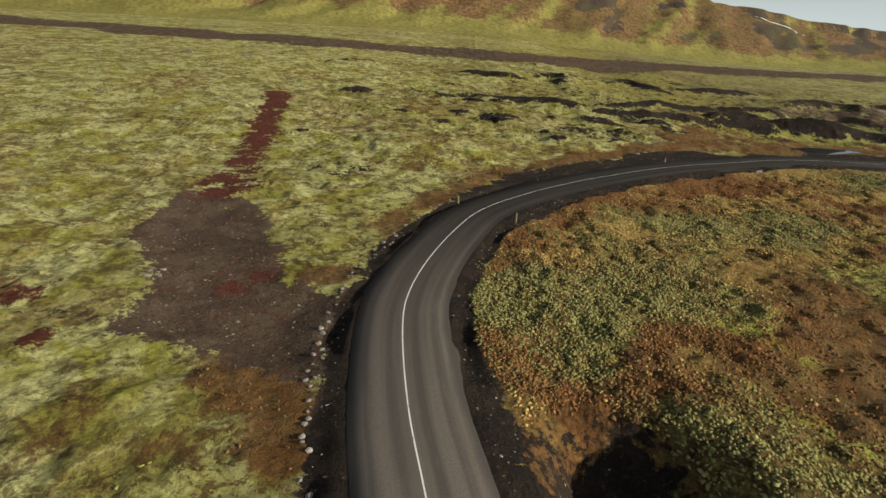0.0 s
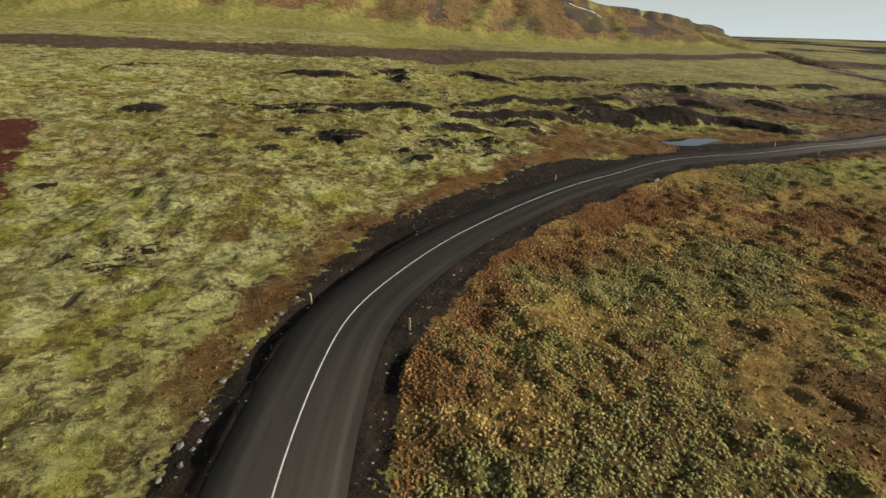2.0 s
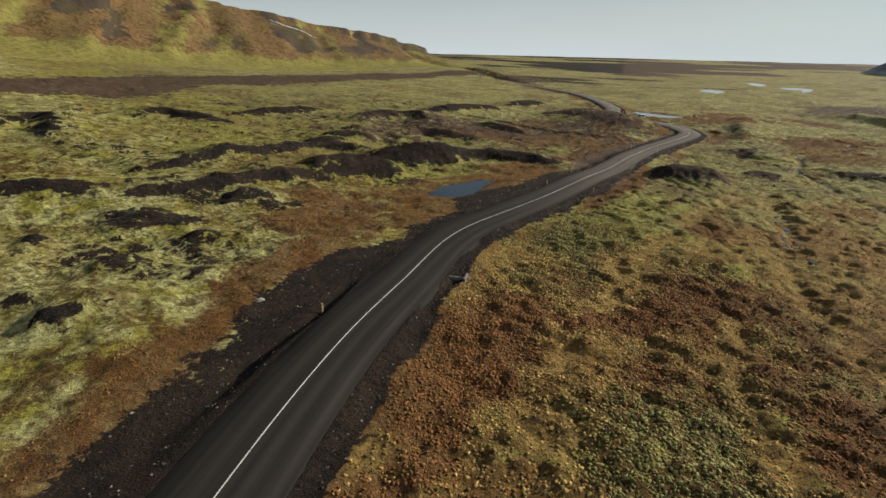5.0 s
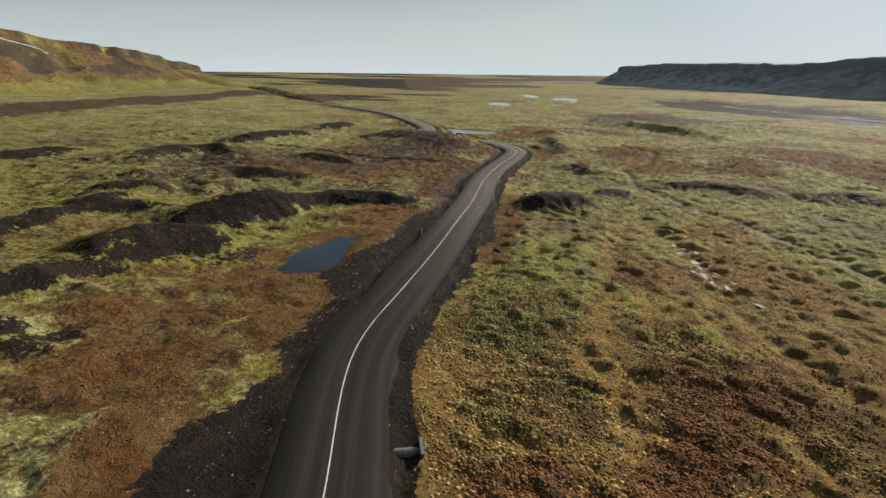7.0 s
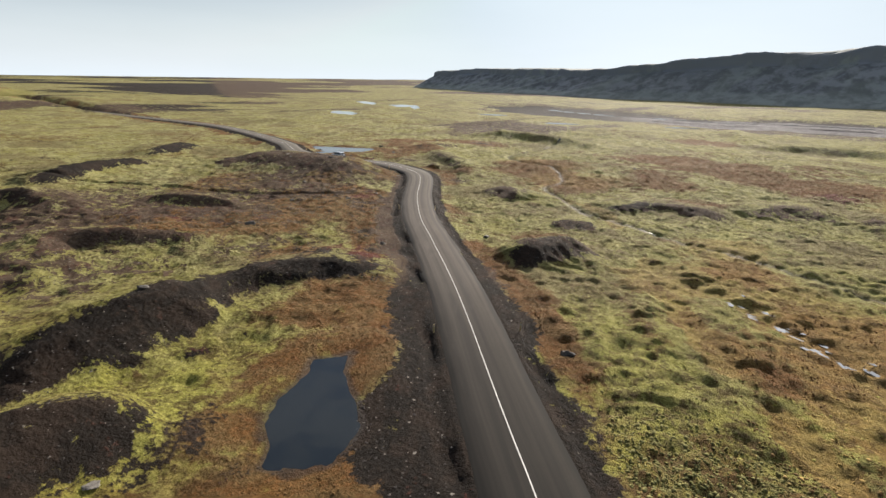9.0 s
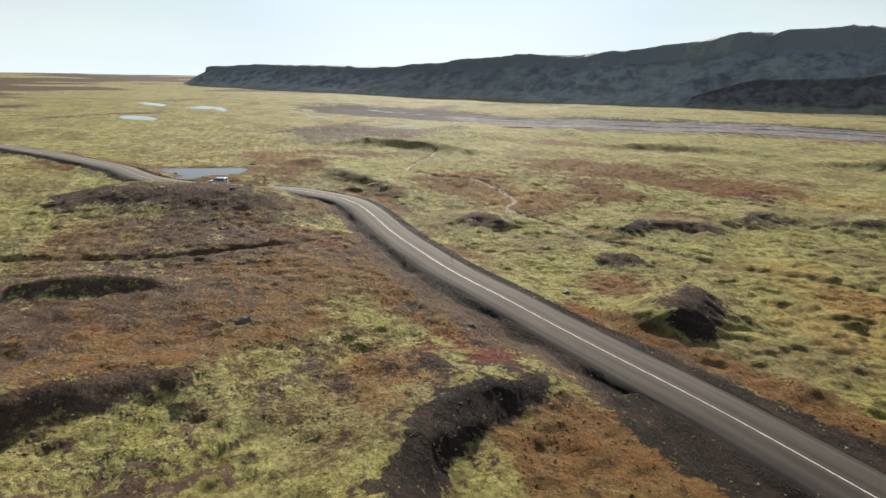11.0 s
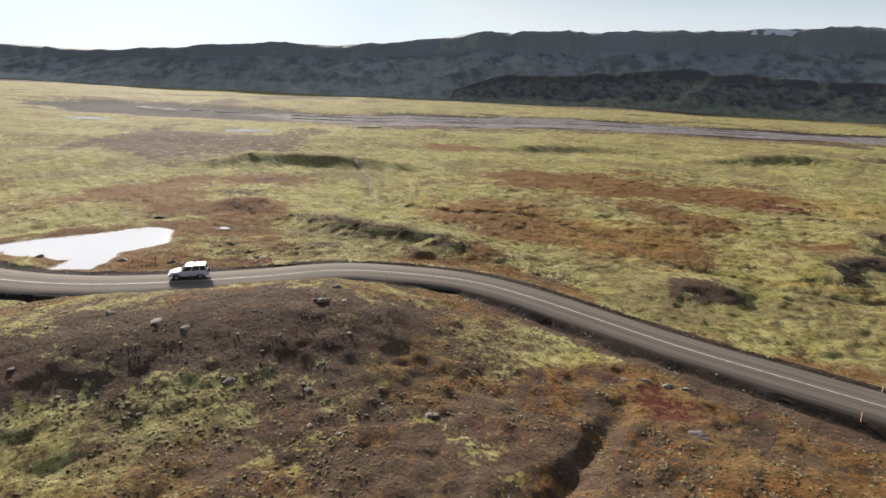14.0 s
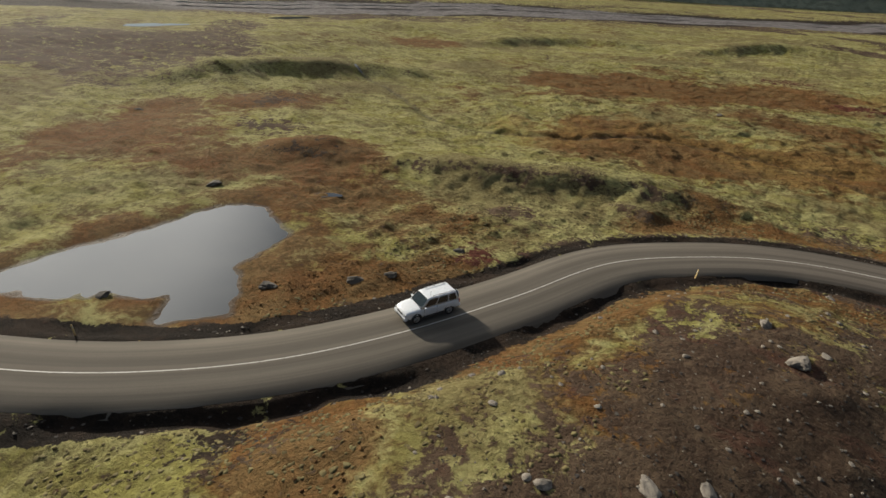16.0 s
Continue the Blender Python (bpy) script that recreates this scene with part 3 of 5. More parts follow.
RUST_SPOTS = [(253, 54, 20), (223, 37, 18), (199, 17, 14), (231, 97, 13), (209, 94, 13), (194, 91, 10), (284, 146, 14), (264, 143, 10), (244, 146, 8), (232, 143, 6), (234, 161, 6), (220, 174, 5), (205, 161.5, 4.5), (206, 166, 3), (218, 177, 3.5), (145, 145, 6), (160, 151, 6), (139, 128, 5), (135, 147, 6), (174, 62, 8), (101, 87, 5), (92, 82, 5), (60, 70, 6), (102, 71, 9), (53, 74, 6), (33, 46, 4), (34, 52, 4), (28, 34, 3), (15, 29, 3)]
DIRT_SPOTS = [(121, 132, 5), (116, 124, 4), (166, 131, 5), (160, 135, 6), (152, 129, 5), (141, 126, 4), (125, 125, 4), (119, 126, 5), (227, 136, 4), (195, 117, 5), (275, 129, 7), (291, 114, 7), (154, 160, 5), (146, 151, 4), (162, 171, 5), (184, 170, 5), (172, 143, 5), (170, 129, 5), (177, 151, 4), (136, 129, 4), (164, 122, 4)]
FOOT_N = [(720, 780), (650, 660), (580, 580), (480, 540), (370, 505), (230, 465), (60, 430), (-150, 410), (-400, 420), (-800, 470)]
RIVER = [(620, 60), (520, -20), (478, -94), (435, -176), (385, -246), (302, -296), (150, -390), (-100, -520)]

FAR_POOLS = [(589, 203, 26, 12, 20), (470, 228, 22, 9, 30), (504, 114, 13, 5, 60), (404, 70, 11, 4.5, 70), (420, -10, 10, 4, 80), (565, 187, 30, 4, 10),
             (640, 250, 40, 7, 25), (246, 146, 1.6, 0.8, 40)]


def land(p):
    """Height of the ground and the masks of what covers it, over a plan."""
    x, y = p.x, p.y
    far = np.hypot(x - 110, y - 110)
    h = -1.957 - 0.0152 * np.clip(x, -80, 300) + 0.0143 * np.clip(y, -50, 250)
    h += 0.014 * np.clip(y - 130, 0, 350) * smooth(260, 60, x)
    for cx, cy, dz, r in ((100, 98, 0.9, 22), (162, 86, -1.3, 30), (218, 60, 1.3, 32), (248, 160, 0.9, 30), (24, 40, 0.9, 18), (-6, 92, 1.7, 11), (62, 150, 1.0, 15), (360, 60, 2.2, 60), (280, 150, 1.3, 25), (158, 161, -0.9, 12)):
        h += dz * np.exp(-((x - cx) ** 2 + (y - cy) ** 2) / r**2)
    # the ground rises gently north of the bend; the valley floor to the south-east sinks towards the fells
    h += 3.7 * smooth(68, 148, y) * smooth(92, 25, x)
    valley = smooth(0.1, 0.5, ((x - 110) * 0.75 - (y - 110) * 0.66) / (far + 1))
    h += smooth(300, 900, far) * 2.0 * (1 - valley) - valley * 12.0 * smooth(480, 1150, far) + smooth(1500, 4500, far) * (9.0 + 10.0 * valley)
    broad = field(x, y, 38, 1, 3)
    h += broad * 0.35 * smooth(0, 60, far + 60) + field(x, y, 150, 2, 2) * smooth(250, 600, far) * 2.0
    lumps, tufts = field(x, y, 4.5, 3, 3), field(x, y, 1.25, 4, 2)
    # the ground climbs to the foot of the northern hill
    h += 7.0 * smooth(230, 0, p.stroke(spline(FOOT_N, 40), 260)[0])
    gravel, red = np.zeros(x.shape), np.zeros(x.shape)
    rough = np.ones(x.shape)

    d_road, side, z_road = p.stroke(CENTRE, 60, CENTRE_Z)
    # wind-cut hummocks and hollows north of the road
    u, v = x * 0.8 - y * 0.6, x * 0.6 + y * 0.8
    north = smooth(7, 26, np.where(side < 0, d_road, 0.0)) * smooth(-60, 20, x) * smooth(330, 240, y) * smooth(150, 118, x)
    north = np.where(d_road > 59, smooth(0, 40, y - 0.55 * x - 55) * smooth(-60, 20, x) * smooth(330, 240, y) * smooth(150, 118, x - 0.8 * np.clip(y - 175, 0, 90)), north)
    cut = 1 - np.abs(field(u * 0.55, v, 15, 14, 3))
    h += north * (0.55 * cut**4 + 0.5 * field(u * 0.6, v, 9, 15, 2) + 0.3 * (1 - np.abs(field(u * 0.7, v, 5, 26, 2))) ** 3 - 0.35)
    swell = smooth(14, 45, np.where(side > 0, d_road, 0.0)) * smooth(80, 170, x)
    swell = np.where(d_road > 59, smooth(80, 170, x) * smooth(0, -30, y - 0.55 * x - 30), swell)
    h += swell * smooth(520, 300, far) * (0.8 * field(u * 0.5, v, 34, 16, 3) + 0.45 * (1 - np.abs(field(u * 0.4, v, 18, 17, 2))) ** 3 - 0.15)
    left = p.stroke(CENTRE, 20, along(GRAVEL_L, CENTRE))[2]
    right = p.stroke(CENTRE, 20, along(GRAVEL_R, CENTRE))[2]

    ragged = field(x, y, 8, 23, 3)
    for dz, steep, lee, crest in RISES_NEAR + RISES_MID + RISES_FAR:
        c = spline(crest, 1.5)
        run, mid = c[-1] - c[0], c[len(c) // 2]
        lean = -0.55 if mid[1] > 0.5 * mid[0] + 45 else 0.43
        if run[1] * 0.85 + run[0] * lean < 0:
            c = c[::-1]
        taper = 1 - 0.75 * np.abs(np.linspace(-1, 1, len(c))) ** 3
        d, off, share = p.stroke(c, lee * 3.2, taper)
        half = (steep + (lee - steep) * smooth(-0.6 * steep, 0.6 * steep, off)) * (1 + 0.22 * ragged)
        d = np.maximum(d + lumps * 0.35, 0)
        up = np.exp(-((d / half) ** 2)) * share
        h += dz * up * (1 + 0.05 * lumps)
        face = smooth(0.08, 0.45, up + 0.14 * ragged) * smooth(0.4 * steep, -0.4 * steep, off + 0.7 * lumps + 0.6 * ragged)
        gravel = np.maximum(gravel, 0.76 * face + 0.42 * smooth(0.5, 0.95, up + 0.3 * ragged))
        rough = np.minimum(rough, 1 - 0.6 * np.clip(up, 0, 1))
    for cx, cy, r in HUMPS:
        w = p.block(cx - 3 * r, cx + 3 * r, cy - 3 * r, cy + 3 * r)
        up = np.exp(-(((x[w] - cx) ** 2 * 0.55 + (y[w] - cy) ** 2 * 1.5) / r**2) + 0.45 * lumps[w] + 0.4 * ragged[w])
        h[w] += 0.7 * np.minimum(up, 1.1)
        gravel[w] = np.maximum(gravel[w], smooth(0.3, 0.8, up + 0.3 * ragged[w]) * 0.85)
    # black hollows among the rust grass by the pond
    dip = np.exp(-(((x - 61) / 5.5) ** 2 + ((y - 114.5) / 6.5) ** 2)) * smooth(-0.05, 0.4, field(x, y, 5.5, 45, 3)) * smooth(8, 11, d_road)
    h -= 0.55 * dip
    gravel = np.maximum(gravel, 1.3 * dip)
    d = p.stroke(spline(KNOLL, 2), 60)[0]
    up = np.exp(-(d / 13.5) ** 2)
    h += 4.2 * up * (1 + 0.025 * lumps)
    rough = np.minimum(rough, 1 - 0.75 * up)
    mossy = np.exp(-((x - 215) / 7) ** 2 - ((y - 166) / 8) ** 2) * (0.8 + 0.5 * lumps) + np.exp(-((x - 213) / 4) ** 2 - ((y - 152) / 5) ** 2) + np.exp(-((x - 232) / 6) ** 2 - ((y - 183) / 5) ** 2)
    gravel = np.maximum(gravel, np.clip(0.85 * smooth(0.12, 0.5, up + 0.25 * field(x, y, 11, 18, 2)) * smooth(8, 19, d_road + 5 * field(x, y, 9, 36, 3)) - 0.7 * mossy, 0, 1))
    gravel = np.maximum(gravel, 0.7 * np.exp(-((x - 224) / 5) ** 2 - ((y - 177) / 5) ** 2))
    h += 1.0 * np.exp(-(((x - 17) / 6) ** 2 + ((y - 20) / 8) ** 2))
    h -= 4.2 * np.exp(-(((x - 10.6) / 4.0) ** 2 + ((y - 19.6) / 4.4) ** 2) ** 1.4)
    # dark gravel round the hollow, with its black shadow put into the colour
    gravel = np.maximum(gravel, 1.2 * np.exp(-(((x - 9.8) / 4.2) ** 2 + ((y - 20) / 4.8) ** 2)))

    d = p.stroke(spline(DITCH, 2), 8)[0]
    h -= 0.75 * np.exp(-(d / 1.0) ** 2) * (0.85 + 0.3 * lumps)
    gravel = np.maximum(gravel, 0.55 * np.exp(-(d / 1.3) ** 2))
    d = d_bare = p.area(BARE, 12) + lumps * 0.5 + broad * 1.2
    gravel = np.maximum(gravel, smooth(2.8, -0.6, d))
    h -= 0.5 * smooth(2, -3, d)
    rough = np.minimum(rough, 0.25 + 0.75 * smooth(-1, 3, d))
    d = p.stroke(spline(RED_PATH, 2), 10)[0] + lumps * 0.5
    red = np.maximum(red, smooth(5.2, 0.6, d) * (0.85 + 0.3 * broad))
    rough = np.minimum(rough, 0.3 + 0.7 * smooth(1, 4, d))
    for cx, cy, r in ((-16.7, 38.2, 1.6), (-14.7, 41, 1.8), (-25, 66, 4), (-30, 66, 3.4), (-29.5, 73, 3), (137, 165, 3), (-26, 29, 1.8), (-31, 35.5, 2.2), (121, 126, 4), (125, 130, 4), (168, 138, 4), (192, 23, 9), (208, -12, 10), (225, 148, 3)):
        red = np.maximum(red, 0.75 * np.exp(-((x - cx) ** 2 + (y - cy) ** 2) / r**2))

    south = smooth(-6, 10, np.where(side > 0, d_road, -d_road)) * smooth(60, 20, d_road) + smooth(40, 60, d_road) * smooth(20, -20, y - 0.55 * x - 50)
    south = np.clip(south, 0, 1)
    # blown-out banks beside the road, then the road bed itself
    reach = np.where(side > 0, right, left)
    bank = smooth(2.0, -2.2, d_road - reach + 0.5 * lumps + 0.9 * field(x, y, 9, 19, 2))
    gravel = np.maximum(gravel, bank)
    rough = np.minimum(rough, 1 - 0.75 * bank)
    humps = np.abs(field(x + 0.4 * lumps, y, 1.9, 25, 2))
    bushy = np.clip(south * smooth(165, 100, x) + 0.55, 0, 1)
    h += rough * (lumps * 0.22 + tufts * 0.13 + 0.42 * bushy * humps - 0.1) * smooth(0, 6, d_road) * smooth(420, 200, far)
    fall = smooth(4.0, 9.5, d_road)
    h = np.where(d_road < 50, (z_road - 0.1 - 0.3 * smooth(3.6, 6.5, d_road) + 0.12 * lumps * smooth(3.5, 6, d_road)) * (1 - fall) + h * fall, h)
    h -= 0.16 * smooth(3.5, 2.6, d_road)
    torn = d_road + 0.35 * lumps + 0.25 * ragged
    verge = smooth(3.5, 4.2, torn) * smooth(5.6, 4.6, torn) * np.clip(0.45 + 0.8 * field(x, y, 6, 47, 3), 0, 1)
    h -= 0.5 * verge

    # steep faces turned west and south-west get bare gravel
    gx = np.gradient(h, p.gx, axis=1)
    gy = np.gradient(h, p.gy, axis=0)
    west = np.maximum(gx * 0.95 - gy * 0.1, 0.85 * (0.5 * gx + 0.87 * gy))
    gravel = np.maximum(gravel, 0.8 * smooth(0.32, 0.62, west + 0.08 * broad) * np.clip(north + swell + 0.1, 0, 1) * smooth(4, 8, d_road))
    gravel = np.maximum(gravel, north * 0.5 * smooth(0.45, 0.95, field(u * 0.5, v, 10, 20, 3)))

    dust = np.exp(-(((x - 130) / 40) ** 2 + ((y - 172) / 34) ** 2) ** 2) * smooth(9, 20, d_road)
    gravel = np.maximum(gravel, dust * (0.3 + 0.42 * smooth(-0.25, 0.45, field(u * 0.5, v, 16, 41, 3))))
    wet = np.zeros(x.shape)
    rim = np.zeros(x.shape)
    for outline, level in ((POND_A, LEVEL_A), (POND_B, LEVEL_B)):
        d = p.area(outline, 16) + 0.28 * lumps + 0.35 * tufts - 0.35
        w = smooth(7, 0.5, d) * smooth(3.3, 5, d_road)
        h = h * (1 - w) + (level + np.clip(d * 0.16, -0.8, 2)) * w
        wet = np.maximum(wet, smooth(1.1, 0.0, d))
        rim = np.maximum(rim, smooth(7, 1.5, d))
    d = p.stroke(spline(STREAM, 2), 8)[0]
    h -= 0.5 * np.exp(-(d / 1.1) ** 2)
    wet = np.maximum(wet, 0.7 * np.exp(-(d / 0.9) ** 2))
    d_bog = p.stroke(spline(BOG, 2), 8)[0]
    h -= 0.45 * np.exp(-(d_bog / 1.5) ** 2)
    d_river = p.stroke(spline(RIVER, 20), 260)[0]
    bed = smooth(75, 45, d_river + field(x, y, 60, 9, 2) * 18)
    gravel = np.maximum(gravel, bed * 0.95)
    h -= 2.0 * bed
    sand = smooth(52, 30, d_river + field(x, y, 40, 42, 2) * 12) * smooth(60, -60, y)
    # a pale meadow strip beyond the river
    meadow = smooth(90, 120, d_river) * smooth(420, 250, d_river) * valley
    gravel = gravel * (1 - 0.8 * meadow)
    # old river flat under the northern hill, and dark woods and sands far out
    d = p.stroke([(-420, 330), (-150, 285), (0, 270), (55, 285), (115, 330), (250, 392), (413, 442)], 120)[0]
    flat_n = smooth(30, 15, d + field(x, y, 30, 12, 2) * 7)
    gravel = np.maximum(gravel, 0.85 * flat_n)
    gravel = np.maximum(gravel, 0.95 * smooth(-0.3, 0.15, field(x, y, 380, 13, 3)) * smooth(480, 1100, far))

    # dark gravel streaks on the plain farther out
    gravel = np.maximum(gravel, 0.75 * smooth(0.3, 0.75, field(u * 0.35, v, 42, 27, 3)) * smooth(60, 150, x) * smooth(140, 260, far) * smooth(1500, 700, far))
    # low terraces across the valley, brown on their faces
    lay = field((x * 0.64 + y * 0.77) * 0.22, x * 0.77 - y * 0.64, 46, 49, 3)
    terrace = smooth(230, 330, far) * smooth(1300, 800, far) * valley
    gravel = np.maximum(gravel, 0.62 * terrace * smooth(0.22, 0.6, lay) * (1 - meadow))
    h += 1.4 * terrace * smooth(-0.2, 0.35, lay) * smooth(80, 140, d_river)
    for cx, cy, rx, ry, turn in FAR_POOLS[:7]:
        flat = smooth(2.4, 1.2, np.hypot(x - cx, y - cy) / rx)
        h = h * (1 - flat) + float(h[np.abs(p.gy - cy).argmin(), np.abs(p.gx - cx).argmin()]) * flat
        gravel = gravel * (1 - 0.6 * flat)
    band = field(x, y, 22, 6, 2) + 0.22 * field(x, y, 6, 24, 2) + 0.1 * field(x, y, 2.0, 28, 1)
    # inner field: brown soil, with a reddish lens-flare tint put into its rust
    inner = np.exp(-(((x - 165) / 52) ** 2 + ((y - 158) / 30) ** 2))
    east, beyond = smooth(66, 104, x), smooth(205, 240, x)
    carpet = south * (1 - east) * (0.75 + 0.25 * field(x, y, 30, 29, 2))
    straw = carpet * 0.75 * smooth(0.21, 0.11, np.abs(band - 0.16)) + 0.25 * south * east * smooth(0.3, 0.05, np.abs(band - 0.3)) + 0.3 * (1 - south) * smooth(0.25, 0.6, band)
    rust = (carpet * 0.85 * smooth(0.42, 0.1, np.abs(band + 0.2)) * (0.75 + 0.25 * smooth(8, 40, x)) + south * east * (0.22 + 0.16 * beyond) * smooth(0.1, -0.5, band)
            + (1 - south) * (1 - inner) * 0.42 * smooth(-0.05, -0.5, band) + 0.34 * np.exp(-(((x - 62) / 22) ** 2 + ((y - 116) / 11) ** 2)) + inner * (0.5 + 0.35 * smooth(0.1, -0.3, band))
            + 0.55 * rim * smooth(-0.6, 0.2, field(x, y, 5, 33, 2)) + 0.6 * np.exp(-((x - 201) / 4) ** 2 - ((y - 162) / 4) ** 2) + 0.8 * smooth(4.5, 0.6, np.abs(d_road - reach - 1.8)) * smooth(-0.5, 0.3, field(x, y, 13, 31, 2)))
    gravel = np.maximum(gravel, inner * (0.42 + 0.25 * smooth(-0.2, 0.3, field(x, y, 14, 32, 3))) * smooth(4, 7, d_road))
    # dark gravel verge that also paints the shadow line along the road edge
    gravel = np.maximum(gravel, 1.2 * smooth(3.2, 3.6, d_road) * smooth(5.9, 4.7, torn))
    # old wheel tracks through the heath, grown over with straw grass
    for way in TRACKS:
        d = p.stroke(spline(way, 1.5), 6)[0] + 0.5 * lumps
        straw += 0.9 * smooth(2.2, 0.6, d)
        h -= 0.14 * smooth(1.6, 0.4, np.abs(d - 0.4))
    for cx, cy, r in HEATH_SPOTS:
        keep = 1 - 0.85 * np.exp(-(((x - cx) ** 2 + (y - cy) ** 2) / r**2)) * (1 + 0.4 * ragged)
        rust, straw = rust * keep, straw * keep
    for cx, cy, r in STRAW_SPOTS:
        straw += 0.8 * np.exp(-(((x - cx) ** 2 + (y - cy) ** 2) / r**2)) * (1 + 0.5 * ragged)
    for cx, cy, r in RUST_SPOTS + FIELD_RUST + POND_RUST + PLAIN_RUST:
        rust += 0.85 * np.exp(-(((x - cx) ** 2 + (y - cy) ** 2) / r**2)) * (1 + 0.5 * ragged)
    for cx, cy, r in DIRT_SPOTS:
        gravel = np.maximum(gravel, 0.7 * np.exp(-(((x - cx) ** 2 + (y - cy) ** 2) / r**2)) * smooth(3.5, 6, d_road))
    # pale moss; the share growing eastwards paints in flare haze
    pale = np.clip((1 - south) * (0.7 + 0.6 * field(x, y, 30, 7, 2) + 0.6 * smooth(0, -40, x)) * smooth(75, 45, x) + 0.9 * inner + 0.9 * smooth(110, 200, x), 0, 1)
    heather = np.clip(0.15 + 0.25 * north + carpet * (0.25 + 0.6 * smooth(0.1, 0.35, np.abs(band))) + 0.35 * inner + 0.2 * smooth(110, 160, x) + 0.2 * field(x, y, 16, 8, 2), 0, 1)
    mud = np.clip(smooth(4.5, 1.0, d_bare) + 1.5 * np.exp(-(((x - 170) / 60) ** 2 + ((y - 165) / 26) ** 2)) * smooth(3.0 + 3.5 * smooth(190, 208, x), 4.5 + 4.5 * smooth(190, 208, x), d_road) + 0.9 * smooth(100, 125, x) * smooth(208, 190, x) * smooth(11, 8, d_road) + 0.3 * smooth(150, 250, far) * smooth(700, 400, far), 0, 1)
    pale = np.maximum(pale, 0.9 * meadow)
    mud = np.maximum(mud, np.maximum(0.75 * dust, 0.68 * south * smooth(105, 140, x)))
    mud = np.maximum(mud * (1 - 0.85 * smooth(6.0, 4.8, torn)) * (1 - 0.8 * bed), 0.7 * flat_n)
    return h, gravel, red, np.clip(rust, 0, 1), pale, heather, wet, mud, np.clip(straw, 0, 1), carpet, sand


def lines(a, b, step, grow, reach):
    out, s, v = [], step, 0.0
    while v < reach:
        s *= grow
        v += s
        out.append(v)
    return np.concatenate([a - np.array(out[::-1]), np.arange(a, b, step), b + np.array(out)])


plan = Plan(lines(-48, 252, 0.4, 1.036, 4600), lines(8, 205, 0.4, 1.036, 4600))
H, m_gravel, m_red, m_rust, m_pale, m_heather, m_wet, m_mud, m_straw, m_carpet, m_sand = land(plan)
ground = mesh_object("ground", np.stack([plan.x, plan.y, H], -1).reshape(-1, 3), grid_faces(*H.shape), GROUND)
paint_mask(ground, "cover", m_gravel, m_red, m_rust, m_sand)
paint_mask(ground, "kind", m_pale, m_heather, m_wet)
paint_mask(ground, "soil", m_mud, m_straw, m_carpet, smooth(60, 125, plan.x))
tagged(ground, "mossy heath plain with dark gravel and rust-red grass", "ground", kind="structure")


def height(x, y):
    """Height of the ground mesh at single places."""
    x, y = np.asarray(x, float), np.asarray(y, float)
    i = np.clip(np.searchsorted(plan.gx, x) - 1, 0, len(plan.gx) - 2)
    j = np.clip(np.searchsorted(plan.gy, y) - 1, 0, len(plan.gy) - 2)
    u = (x - plan.gx[i]) / (plan.gx[i + 1] - plan.gx[i])
    v = (y - plan.gy[j]) / (plan.gy[j + 1] - plan.gy[j])
    return (H[j, i] * (1 - u) + H[j, i + 1] * u) * (1 - v) + (H[j + 1, i] * (1 - u) + H[j + 1, i + 1] * u) * v


# ---- road ----
def ribbon(name, line, zs, offsets, lifts, material, ragged=0.0):
    t = np.gradient(line, axis=0)
    t /= np.linalg.norm(t, axis=1)[:, None]
    nrm = np.stack([t[:, 1], -t[:, 0]], 1)
    run = np.r_[0, np.cumsum(np.linalg.norm(np.diff(line, axis=0), axis=1))]
    off = np.tile(np.array(offsets, float), (len(line), 1))
    if ragged:
        off[:, 0] += ragged * field(run, run * 0 + 3, 3.0, 21, 3)
        off[:, -1] += ragged * field(run, run * 0 + 9, 3.0, 22, 3)
    v = np.concatenate([line[:, None, :] + nrm[:, None, :] * off[..., None], (zs[:, None] + np.array(lifts)[None])[..., None]], -1)
    ob = mesh_object(name, v.reshape(-1, 3), grid_faces(*off.shape)[:, ::-1], material)
    lane = np.stack([off, np.tile(run[:, None], (1, off.shape[1])), 0 * off], -1).astype(np.float32)
    ob.data.attributes.new("lane", "FLOAT_VECTOR", "POINT").data.foreach_set("vector", lane.ravel())
    return ob


road = ribbon("road", CENTRE, CENTRE_Z, [-3.75, -3.3, -1.6, 0, 1.6, 3.3, 3.75], [-0.4, -0.06, 0.0, 0.03, 0.0, -0.06, -0.4], ROAD, 0.16)
tagged(road, "grey-brown gravelly two-lane road with worn wheel tracks", "road", kind="structure")
near = CENTRE[:, 0] < 330
line_mark = ribbon("road_marking", CENTRE[near], CENTRE_Z[near], [-0.042, 0.042], [0.036, 0.036], PAINT)
tagged(line_mark, "worn white painted line along the road", "road marking", kind="structure")


# ---- water ----
def sheet(name, outline, level, grow, material):
    """A flat sheet of water, a little larger than its shore, under which the ground dips."""
    p = spline([*outline, outline[0]], 0.8)[:-1]
    t = np.roll(p, -1, 0) - np.roll(p, 1, 0)
    t /= np.linalg.norm(t, axis=1)[:, None] + 1e-9
    turn = np.sign((p[:, 0] * np.roll(p[:, 1], -1) - np.roll(p[:, 0], -1) * p[:, 1]).sum())
    p = p + turn * grow * np.stack([t[:, 1], -t[:, 0]], 1)
    bm = bmesh.new()
    face = bm.faces.new([bm.verts.new((a, b, level)) for a, b in p])
    if face.normal.z < 0 or turn < 0:
        bmesh.ops.reverse_faces(bm, faces=[face])
    bmesh.ops.triangulate(bm, faces=[face])
    me = bpy.data.meshes.new(name)
    bm.to_mesh(me)
    bm.free()
    me.materials.append(material)
    return new(name, me)


